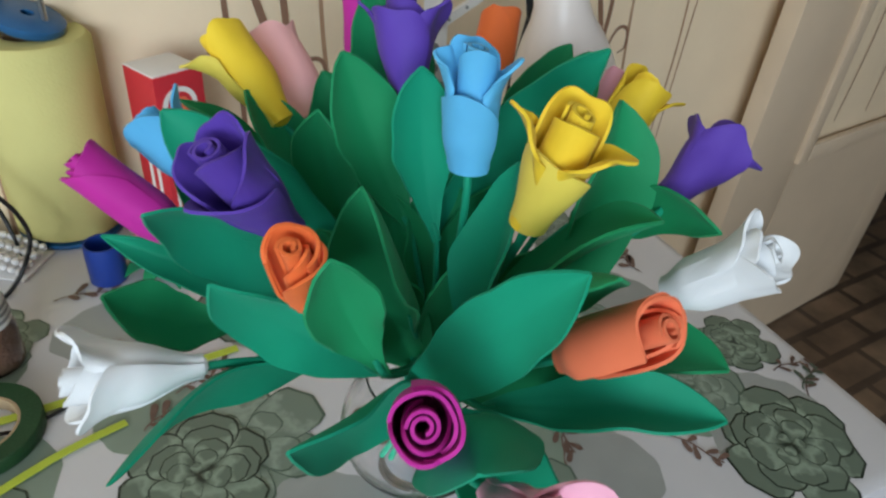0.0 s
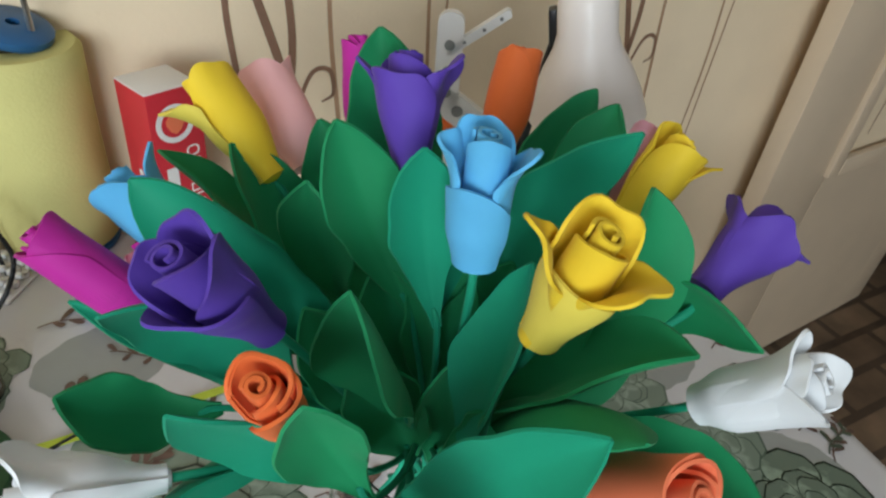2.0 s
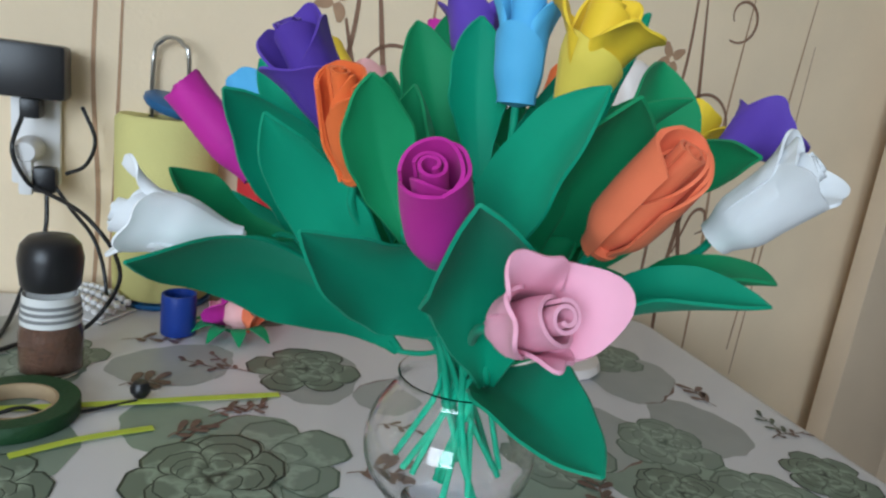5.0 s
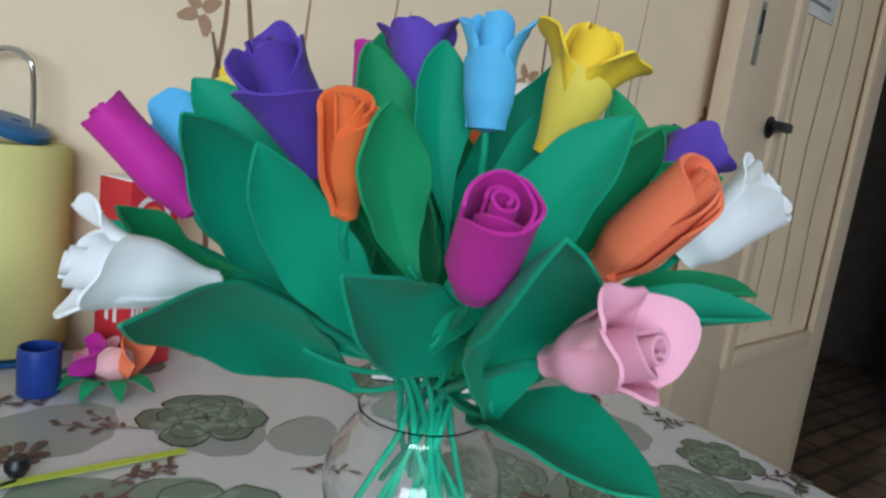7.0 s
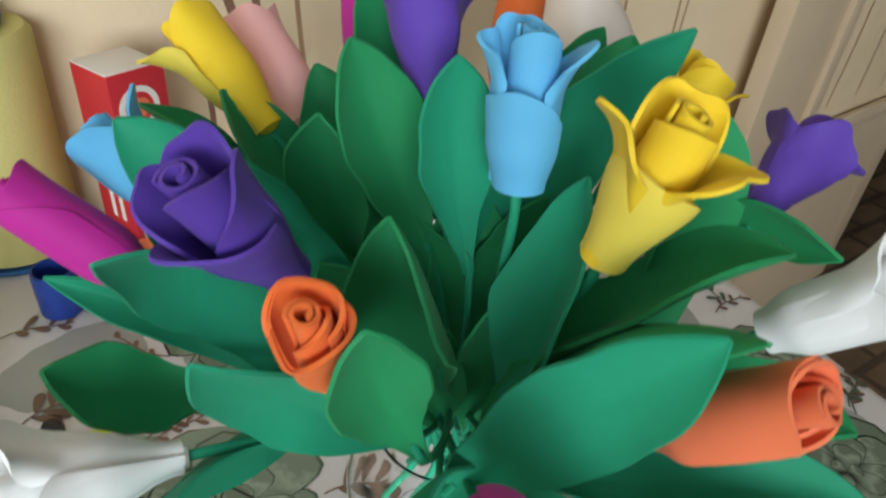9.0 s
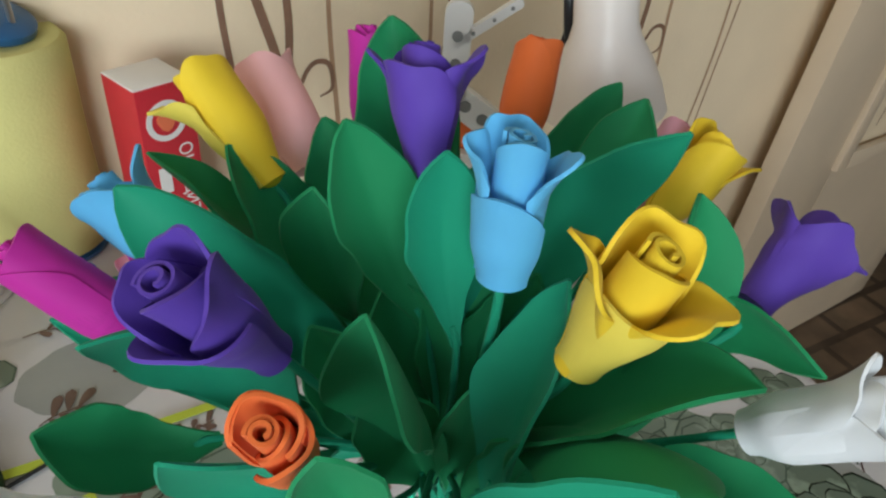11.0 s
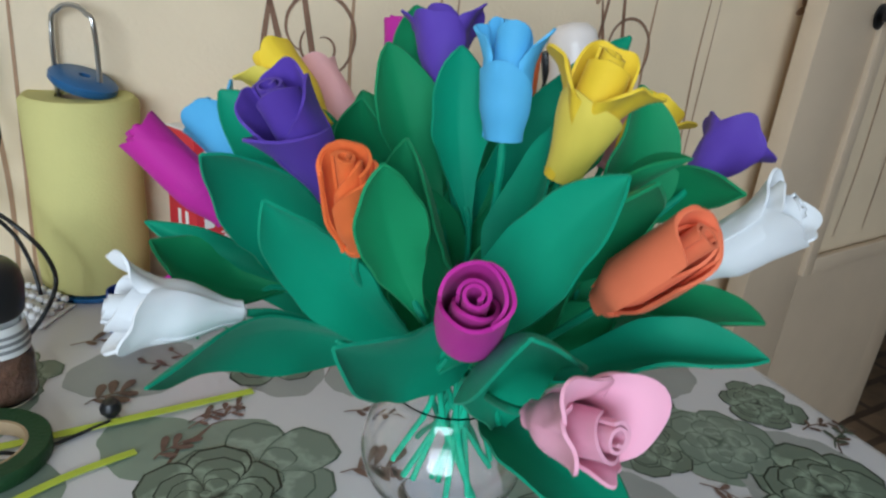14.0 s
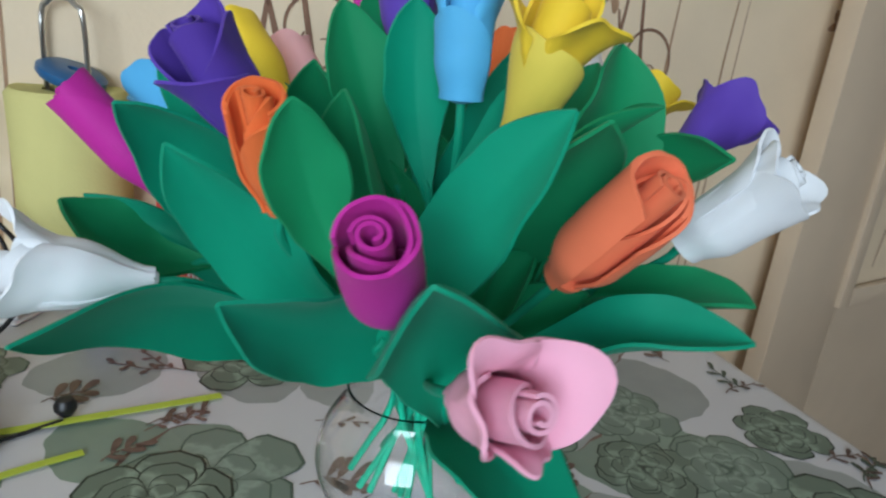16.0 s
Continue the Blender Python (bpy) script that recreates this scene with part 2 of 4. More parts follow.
def sheet(fn, nu, nv, thick):
    """A thin solid sheet from fn(u, v), u and v from 0 to 1."""
    grid = [[Vector(fn(i / nu, j / nv)) for j in range(nv + 1)] for i in range(nu + 1)]
    front, rear = [], []
    for i in range(nu + 1):
        for j in range(nv + 1):
            du = grid[min(i + 1, nu)][j] - grid[max(i - 1, 0)][j]
            dv = grid[i][min(j + 1, nv)] - grid[i][max(j - 1, 0)]
            nrm = du.cross(dv)
            nrm = nrm.normalized() if nrm.length > 1e-12 else Vector((0, 0, 1))
            front.append(grid[i][j] + nrm * thick / 2)
            rear.append(grid[i][j] - nrm * thick / 2)
    k, w = len(front), nv + 1
    faces = []
    for i in range(nu):
        for j in range(nv):
            a, b, c, d = i * w + j, (i + 1) * w + j, (i + 1) * w + j + 1, i * w + j + 1
            faces += [(a, b, c, d), (k + d, k + c, k + b, k + a)]
    for i in range(nu):
        for j in (0, nv):
            a, b = i * w + j, (i + 1) * w + j
            faces.append((a, b, k + b, k + a))
    for j in range(nv):
        for i in (0, nu):
            a, b = i * w + j, i * w + j + 1
            faces.append((a, b, k + b, k + a))
    return front + rear, faces


def ease(x):
    x = min(1.0, max(0.0, x))
    return x * x * (3 - 2 * x)


# ---- the room ----
def wall_slab(name, geo, material, label):
    ob = mesh_thing(name, geo, material, m=ROOM, smooth=False)
    return tagged(ob, label, "wall", kind="structure")


def slab(x0, x1, y0, y1, z0, z1):
    return block(x1 - x0, y1 - y0, z1 - z0, 0, Matrix.Translation(((x0 + x1) / 2, (y0 + y1) / 2, z0)))


DOOR_A, DOOR_B = 1.86, 3.20  # the doorway past the open door, along the papered wall
wall_north = wall_slab("wall_north", join(slab(LEFT - 0.2, DOOR_A, BACK, BACK + 0.15, 0, TOP), slab(DOOR_A, DOOR_B, BACK, BACK + 0.15, 2.08, TOP), slab(DOOR_B, 3.4, BACK, BACK + 0.15, 0, TOP)),
                       WALLPAPER, "cream wallpapered wall with brown scrolls behind the table")
WIN = (-2.83, -0.87, 0.82, 2.30)
wall_slab("wall_west", slab(LEFT - 0.2, LEFT, FRONT, BACK, 0, TOP), PLASTER, "plain painted side wall of the room")
wall_slab("wall_south", join(slab(LEFT - 0.2, WIN[0], FRONT - 0.15, FRONT, 0, TOP), slab(WIN[1], 3.4, FRONT - 0.15, FRONT, 0, TOP), slab(WIN[0], WIN[1], FRONT - 0.15, FRONT, 0, WIN[2]), slab(WIN[0], WIN[1], FRONT - 0.15, FRONT, WIN[3], TOP)),
          PLASTER, "plain painted wall with the window opening")
wall_slab("wall_east", slab(3.25, 3.4, FRONT, BACK, 0, TOP), PLASTER, "plain painted wall of the room")
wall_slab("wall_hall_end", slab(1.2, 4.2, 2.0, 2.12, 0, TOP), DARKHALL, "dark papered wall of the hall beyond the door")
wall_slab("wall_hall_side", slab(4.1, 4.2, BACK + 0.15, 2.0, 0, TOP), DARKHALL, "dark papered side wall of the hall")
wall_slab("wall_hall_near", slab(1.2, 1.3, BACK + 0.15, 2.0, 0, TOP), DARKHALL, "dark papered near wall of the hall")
tagged(mesh_thing("floor", slab(LEFT - 0.2, 4.2, FRONT - 0.15, 2.12, -0.1, 0), FLOOR, m=ROOM, smooth=False), "brown patterned linoleum floor", "floor", kind="structure")
tagged(mesh_thing("ceiling", slab(LEFT - 0.2, 4.2, FRONT - 0.15, 2.12, TOP, TOP + 0.1), CEILING, m=ROOM, smooth=False), "white painted ceiling", "ceiling", kind="structure")


def build_window():
    win = tagged(group_of("window_1", ROOM @ pose(0, FRONT - 0.08, 0, 0, 0, 90)), "white-framed window that lets in the daylight", "window", kind="structure")
    y0, y1, z0, z1 = -WIN[1], -WIN[0], WIN[2], WIN[3]
    bars = [((y0 + y1) / 2, y1 - y0, z0, 0.05), ((y0 + y1) / 2, y1 - y0, z1 - 0.05, 0.05)]
    for y, w, z, hgt in bars:
        mesh_thing("window_frame", block(0.06, w, hgt, 0.004, Matrix.Translation((0, y, z))), WHITEPL, win)
    for y in (y0 + 0.025, (y0 + y1) / 2, y1 - 0.025):
        mesh_thing("window_frame", block(0.06, 0.05, z1 - z0 - 0.1, 0.004, Matrix.Translation((0, y, z0 + 0.05))), WHITEPL, win)
    mesh_thing("window_sill", block(0.3, y1 - y0 + 0.1, 0.03, 0.006, Matrix.Translation((0.1, (y0 + y1) / 2, z0 - 0.032))), WHITEPL, win)


build_window()


# ---- the wallpaper's scrolls ----
def ribbon(line, width, depth=0.0008, taper=True):
    """A flat printed stroke in the x-z plane, facing -y."""
    pts = smooth_line(line, 40)
    verts, faces = [], []
    n = len(pts)
    for i, p in enumerate(pts):
        t = (pts[min(i + 1, n - 1)] - pts[max(i - 1, 0)]).normalized()
        s = Vector((-t.z, 0, t.x))
        w = width * (0.35 + 0.65 * math.sin(math.pi * min(1, 0.12 + 0.88 * i / (n - 1)))) if taper else width
        verts += [p + s * w / 2, p - s * w / 2]
    for i in range(n - 1):
        faces.append((2 * i, 2 * i + 1, 2 * i + 3, 2 * i + 2))
    return verts, faces


def curl(cx, cz, r0, r1, a0, turns, n=14):
    out = []
    for i in range(n + 1):
        f = i / n
        a = a0 + turns * 2 * math.pi * f
        r = r0 + (r1 - r0) * f
        out.append((cx + r * math.cos(a), 0, cz + r * math.sin(a)))
    return out


def scroll_group(x, dz=0.0, flip=1):
    """One repeat of the scrolls: stalks, curls and small leaves."""
    f = flip

    def L(pts):
        return [(x + f * a, 0, c + dz) for a, b, c in [(q[0], 0, q[-1]) for q in pts]]

    brown = [ribbon(L([(-0.055, 0.70), (-0.05, 0.85), (-0.062, 1.0), (-0.045, 1.15), (-0.055, 1.36)]), 0.007),
             ribbon(L([(0.005, 0.60), (-0.005, 0.78), (0.01, 0.95), (-0.01, 1.10), (-0.03, 1.24)]), 0.009),
             ribbon(L([(0.03, 0.78), (0.00, 0.90), (-0.035, 1.02), (-0.06, 1.12)]), 0.010),
             ribbon(L([(0.004, 0.83), (0.03, 0.90), (0.055, 0.905), (0.06, 0.875), (0.045, 0.865)]), 0.006)]
    brown.append(ribbon([(x + f * (a - x), 0, c) for a, b, c in curl(x + 0.005, 1.05 + dz, 0.062, 0.030, -1.2, 0.85)], 0.005))
    brown.append(ribbon([(x + f * (a - x), 0, c) for a, b, c in curl(x + 0.015, 1.03 + dz, 0.030, 0.012, 2.4, 0.9)], 0.004))
    brown.append(ribbon([(x + f * (a - x), 0, c) for a, b, c in curl(x + 0.045, 1.22 + dz, 0.04, 0.016, -2.0, 0.9)], 0.005))
    pale = [ribbon(L([(0.075, 0.62), (0.07, 0.8), (0.055, 1.0), (0.066, 1.3)]), 0.006),
            ribbon(L([(0.18, 0.65), (0.19, 0.85), (0.183, 1.05), (0.20, 1.35)]), 0.005),
            ribbon(L([(0.20, 0.60), (0.205, 0.8), (0.21, 1.0), (0.214, 1.2)]), 0.004)]
    for a in range(4):
        th = 0.6 + a * 1.45
        c, s = math.cos(th), math.sin(th)
        pale.append(ribbon(L([(-0.075 + 0.004 * c, 1.14 + 0.004 * s), (-0.075 + 0.015 * c - 0.003 * s, 1.14 + 0.015 * s), (-0.075 + 0.028 * c, 1.14 + 0.028 * s)]), 0.015))
    return brown, pale


brown_strokes, pale_strokes = [], []
for i in range(-4, 4):
    b, p = scroll_group(0.065 + 0.53 * i, 0.0, 1)
    brown_strokes += b
    pale_strokes += p
    b, p = scroll_group(0.065 + 0.53 * i, 0.85, -1)
    brown_strokes += b
    pale_strokes += p
for nm, strokes, mt in (("scroll_print", brown_strokes, MOTIF), ("pale_scroll_print", pale_strokes, MOTIF_PALE)):
    g = join(*[s for s in strokes])
    g = ([Vector((v.x, BACK - (0.0012 if mt is MOTIF else 0.0007), v.z)) for v in g[0]], g[1])
    mesh_thing(nm, g, mt, wall_north, smooth=False)


# ---- the open door ----
def build_door():
    d = tagged(group_of("door_1", pose(0.523, 0.945, 0, 0, 0, 40.5)), "open cream-painted panelled door standing against the wall", "door", kind="structure")
    W, H, T = 0.85, 2.04, 0.04
    # frame members round the tall inset panel; -y faces the room
    px0, px1, pz0, pz1 = 0.215, 0.745, 0.60, 1.90
    leafgeo = join(block(px0, T, H, 0.003, Matrix.Translation((px0 / 2, 0, 0.008))),
                   block(W - px1, T, H, 0.003, Matrix.Translation(((W + px1) / 2, 0, 0.008))),
                   block(px1 - px0, T, pz0, 0.0, Matrix.Translation(((px0 + px1) / 2, 0, 0.008))),
                   block(px1 - px0, T, H - pz1, 0.0, Matrix.Translation(((px0 + px1) / 2, 0, pz1 + 0.008))))
    mesh_thing("leaf_frame", leafgeo, DOORPAINT, d)
    mesh_thing("inset_panel", block(px1 - px0, 0.012, pz1 - pz0 + 0.008, 0, Matrix.Translation(((px0 + px1) / 2, 0.0, pz0 + 0.004))), WALLPAPER, d, "cream wallpapered inset panel")
    for x0, x1, z0, z1 in ((px0 - 0.012, px0 + 0.028, pz0 - 0.01, pz1 + 0.02), (px1 - 0.028, px1 + 0.012, pz0 - 0.01, pz1 + 0.02)):
        mesh_thing("bead", block(x1 - x0, 0.016, z1 - z0, 0.005, Matrix.Translation(((x0 + x1) / 2, -T / 2 - 0.004, z0))), DOORPAINT, d)
    for z in (pz0 - 0.01, pz1 - 0.02):
        mesh_thing("bead", block(px1 - px0 - 0.058, 0.016, 0.04, 0.005, Matrix.Translation(((px0 + px1) / 2, -T / 2 - 0.004, z))), DOORPAINT, d)
    pr = join(*[ribbon([(0.34 + 0.13 * k + 0.012 * math.sin(q * 1.3 + k), 0, 0.66 + q * 0.15) for q in range(9)], 0.006) for k in range(3)])
    pr = ([Vector((v.x, -0.0075, v.z)) for v in pr[0]], pr[1])
    mesh_thing("panel_print", pr, MOTIF_PALE, d, smooth=False)
    # handles on both faces, lock plate and keyhole
    for s in (-1, 1):
        rose = moved(lathe([(0.024, 0), (0.024, 0.004), (0.018, 0.008), (0.009, 0.010), (0.009, 0.035), (0.012, 0.038)], 24), pose(0.20, s * T / 2, 1.14, -90 * s, 0, 0))
        lever = block(0.075, 0.014, 0.020, 0.005, Matrix.Translation((0.20 - 0.028, s * (T / 2 + 0.040), 1.131)))
        mesh_thing("door_handle", join(rose, lever), BLACK, d, "black lever handle")
    mesh_thing("lock_plate", block(0.022, 0.003, 0.12, 0.001, Matrix.Translation((0.062, -T / 2 - 0.0015, 1.25))), STEEL, d)
    mesh_thing("keyhole", block(0.008, 0.003, 0.045, 0.001, Matrix.Translation((0.062, -T / 2 - 0.004, 1.31))), BLACK, d)
    note = mesh_thing("paper_notice", block(0.17, 0.002, 0.13, 0.0005, Matrix.Translation((0.36, -0.0085, 1.40))), LABEL, d, "small white paper notice")
    for k in range(3):
        mesh_thing("text_bar", block(0.12 - 0.02 * k, 0.001, 0.008, 0, Matrix.Translation((0.35, -0.0104, 1.425 + 0.022 * k))), GREYINK, note)


build_door()


# ---- table and cloth ----
TU0, TU1, TV0, TV1 = -0.72, 0.434, -0.142, 0.475


def rounded_outline(x0, x1, y0, y1, r, n=8):
    out = []
    for cx, cy, a0 in ((x1 - r, y0 + r, -90), (x1 - r, y1 - r, 0), (x0 + r, y1 - r, 90), (x0 + r, y0 + r, 180)):
        for i in range(n + 1):
            a = radians(a0 + 90 * i / n)
            out.append((cx + r * math.cos(a), cy + r * math.sin(a)))
    return out


def plate(outline, z0, z1):
    n = len(outline)
    verts = [Vector((x, y, z0)) for x, y in outline] + [Vector((x, y, z1)) for x, y in outline]
    faces = [tuple(reversed(range(n))), tuple(range(n, 2 * n))]
    faces += [(i, (i + 1) % n, n + (i + 1) % n, n + i) for i in range(n)]
    return verts, faces


table = tagged(group_of("table", TABLE), "wooden kitchen table against the wall, covered with oilcloth", "table")
mesh_thing("tabletop", plate(rounded_outline(TU0 + 0.004, TU1 - 0.004, TV0 + 0.004, TV1 - 0.002, 0.045), 0.722, 0.7475), WOOD, table, smooth=False)
for x in (TU0 + 0.07, TU1 - 0.07):
    for y in (TV0 + 0.07, TV1 - 0.07):
        mesh_thing("leg", block(0.05, 0.05, 0.722, 0.006, Matrix.Translation((x, y, 0))), WOOD, table)


def build_cloth():
    o = rounded_outline(TU0, TU1, TV0, TV1, 0.05, 10)
    n = len(o)
    rings = []
    for inset, z in ((0.012, 0.7500), (0.004, 0.7494), (0.0, 0.7475), (-0.003, 0.735), (-0.006, 0.70), (-0.010, 0.64)):
        ring = []
        for i, (x, y) in enumerate(o):
            a, b = o[i - 1], o[(i + 1) % n]
            t = Vector((b[0] - a[0], b[1] - a[1])).normalized()
            out = Vector((t.y, -t.x))
            wob = 0.004 * math.sin(i * 1.7) if z < 0.73 else 0
            ymax = min(TV1, y - out.y * (inset - wob)) if z < 0.75 else y - out.y * inset
            ring.append(Vector((x - out.x * (inset - wob), ymax, z)))
        rings.append(ring)
    verts = [v for r in rings for v in r]
    faces = [tuple(range(n))]
    for k in range(len(rings) - 1):
        for i in range(n):
            j = (i + 1) % n
            faces.append((k * n + i, k * n + j, (k + 1) * n + j, (k + 1) * n + i))
    ob = mesh_thing("tablecloth", (verts, faces), CLOTH, m=TABLE)
    return tagged(ob, "white oilcloth printed with green succulents and brown sprigs", "tablecloth")


cloth = build_cloth()


def flat_print(name, geo, material, uvs=None):
    ob = new(name, finish(name, geo[0], geo[1], material, False, uvs))
    ob.parent = cloth
    ob.matrix_parent_inverse = cloth.matrix_basis.inverted()
    return ob


def printed_leaf(cx, cy, ang, length, width, z, n=9, wob=0.0, start=0.0):
    """Outline of a flat leaf from (cx, cy) towards ang; uv x runs from heart to tip."""
    c, s = math.cos(ang), math.sin(ang)
    verts, uvs, faces = [], [], []
    for i in range(n + 1):
        f = i / n
        w = width * (f ** 0.60) * (max(0.0, 1 - f ** 4.0) ** 0.5) + 0.0002
        w *= 1 + wob * math.sin(9 * f + ang * 5)
        r = start + length * f
        for k in (-1, 0, 1):
            verts.append(Vector((cx + c * r - s * w * k / 2, cy + s * r + c * w * k / 2, z)))
            uvs.append((f - 0.16 * abs(k), 0.5 + 0.5 * k))
    for i in range(n):
        for k in range(2):
            a = i * 3 + k
            faces.append((a, a + 1, a + 4, a + 3))
    return verts, faces, uvs


def succulent(x, y, r, material, seed, layers=5, level=0.75055):
    """A printed rosette: rings of petals, the inner ones laid over the outer ones."""
    rnd = random.Random(seed)
    verts, faces, uvs = [], [], []
    z = level
    for k in range(layers):
        f = 1 - k / layers
        cnt = (6, 5, 5, 4, 3)[min(k, 4)]
        a0 = rnd.uniform(0, 6.28)
        for j in range(cnt):
            a = a0 + 2 * math.pi * j / cnt + rnd.uniform(-0.12, 0.12)
            ln = r * f * rnd.uniform(0.86, 1.08)
            wd = ln * rnd.uniform(0.92, 1.12)
            v, fc, u = printed_leaf(x, y, a, ln * 1.035, wd * 1.07, z, wob=0.05)
            n0 = len(verts)
            verts += v
            uvs += [(0.0, 0.5)] * len(u)
            faces += [tuple(i + n0 for i in q) for q in fc]
            z += 0.000012
            v, fc, u = printed_leaf(x, y, a, ln, wd, z, wob=0.04)
            n0 = len(verts)
            verts += v
            uvs += u
            faces += [tuple(i + n0 for i in q) for q in fc]
            z += 0.000012
    return flat_print("succulent_print", (verts, faces), material, uvs)


def sprig(x, y, ang, length, material, seed, leaves=5, size=0.012):
    rnd = random.Random(seed)
    verts, faces = [], []
    z = 0.75130 + 0.00002 * (seed % 7)
    c, s = math.cos(ang), math.sin(ang)
    line = [(x + c * length * t + 0.06 * length * math.sin(5 * t) * -s, y + s * length * t + 0.06 * length * math.sin(5 * t) * c) for t in np.linspace(0, 1, 10)]
    for i in range(9):
        (ax, ay), (bx, by) = line[i], line[i + 1]
        k = len(verts)
        w = 0.0008
        verts += [Vector((ax - s * w, ay + c * w, z)), Vector((ax + s * w, ay - c * w, z)), Vector((bx + s * w, by - c * w, z)), Vector((bx - s * w, by + c * w, z))]
        faces.append((k, k + 1, k + 2, k + 3))
    for j in range(leaves):
        px, py = line[min(9, 2 + int(j * 8 / leaves))]
        v, f, u = printed_leaf(px, py, ang + (0.8 if j % 2 else -0.8) + rnd.uniform(-0.3, 0.3), size * rnd.uniform(0.7, 1.2), size * 0.5, z + 0.00003)
        k = len(verts)
        verts += v
        faces += [tuple(i + k for i in q) for q in f]
    return flat_print("sprig_print", (verts, faces), material)



def wash(x, y, r, material, seed, squash=0.8, level=0):
    """A broad pale printed leaf with an uneven rim."""
    rnd = random.Random(seed)
    a0, p1, p2 = rnd.uniform(0, 6.28), rnd.uniform(0, 6.28), rnd.uniform(0, 6.28)
    n = 40
    pts = []
    for i in range(n):
        t = 2 * math.pi * i / n
        k = r * (1 + 0.07 * math.sin(3 * t + p1) + 0.025 * math.sin(11 * t + p2))
        u, v = k * math.cos(t), k * squash * math.sin(t)
        pts.append(Vector((x + u * math.cos(a0) - v * math.sin(a0), y + u * math.sin(a0) + v * math.cos(a0), 0.75006 + 0.00002 * level)))
    flat_print("leaf_print", (pts, [tuple(range(n))]), material)
    if level % 3:
        return
    # a broken brown rim on one side
    verts, faces = [], []
    z = 0.75010 + 0.00002 * level
    for i in range(n // 3):
        p = pts[i]
        c = Vector((x, y, p.z))
        w0 = 1 - rnd.uniform(0.01, 0.07) * math.sin(math.pi * (i + 0.5) / (n // 3))
        k = len(verts)
        verts += [Vector((p.x, p.y, z)), Vector((*(c + (p - c) * w0).xy, z))]
        if k:
            faces.append((k - 2, k, k + 1, k - 1))
    flat_print("rim_print", (verts, faces), PRINTBROWN)


for i, (x, y, r, mt) in enumerate(((-0.165, -0.005, 0.085, PRINTPALE), (-0.245, 0.030, 0.050, PRINTPALE), (-0.195, 0.178, 0.062, PRINTGREY), (-0.110, 0.175, 0.040, PRINTGREY), (-0.075, -0.045, 0.055, PRINTGREY), (0.160, 0.150, 0.070, PRINTPALE), (0.230, 0.145, 0.062, PRINTPALE),
                                   (0.300, 0.120, 0.070, PRINTGREY), (0.085, 0.050, 0.060, PRINTPALE), (0.080, 0.200, 0.070, PRINTGREY), (-0.320, 0.130, 0.060, PRINTGREY), (-0.420, 0.020, 0.070, PRINTPALE), (-0.330, -0.075, 0.070, PRINTPALE), (0.190, 0.270, 0.060, PRINTGREY),
                                   (-0.020, 0.290, 0.070, PRINTPALE), (0.120, 0.370, 0.070, PRINTGREY), (-0.500, 0.100, 0.06, PRINTGREY), (0.03, -0.06, 0.06, PRINTPALE), (0.15, 0.04, 0.05, PRINTGREY))):
    wash(x, y, r, mt, 400 + i, 0.8, i)
succulent(0.299, 0.228, 0.044, PETAL_DARK, 1)
succulent(0.318, 0.095, 0.070, PETAL_DARK, 2)
succulent(0.165, 0.130, 0.046, PETAL_DARK, 3)
succulent(0.239, 0.150, 0.055, PETAL_PALE, 4)
succulent(0.155, 0.215, 0.050, PETAL_PALE, 5)
succulent(-0.180, -0.022, 0.060, PETAL_DARK, 6, 5, 0.75140)
succulent(-0.155, 0.010, 0.070, PETAL_PALE, 7, 3, 0.75055)
succulent(-0.205, 0.186, 0.060, PETAL_DARK, 8, 4)
succulent(0.075, -0.005, 0.055, PETAL_PALE, 9)
succulent(0.060, 0.140, 0.050, PETAL_PALE, 10)
succulent(-0.420, 0.080, 0.050, PETAL_PALE, 11)
succulent(-0.300, -0.110, 0.055, PETAL_DARK, 12)
succulent(-0.050, 0.330, 0.055, PETAL_DARK, 13)
succulent(0.090, 0.420, 0.050, PETAL_PALE, 14)
succulent(-0.335, 0.300, 0.050, PETAL_PALE, 15)
succulent(0.000, -0.100, 0.050, PETAL_DARK, 16)
succulent(-0.560, -0.020, 0.055, PETAL_DARK, 17)
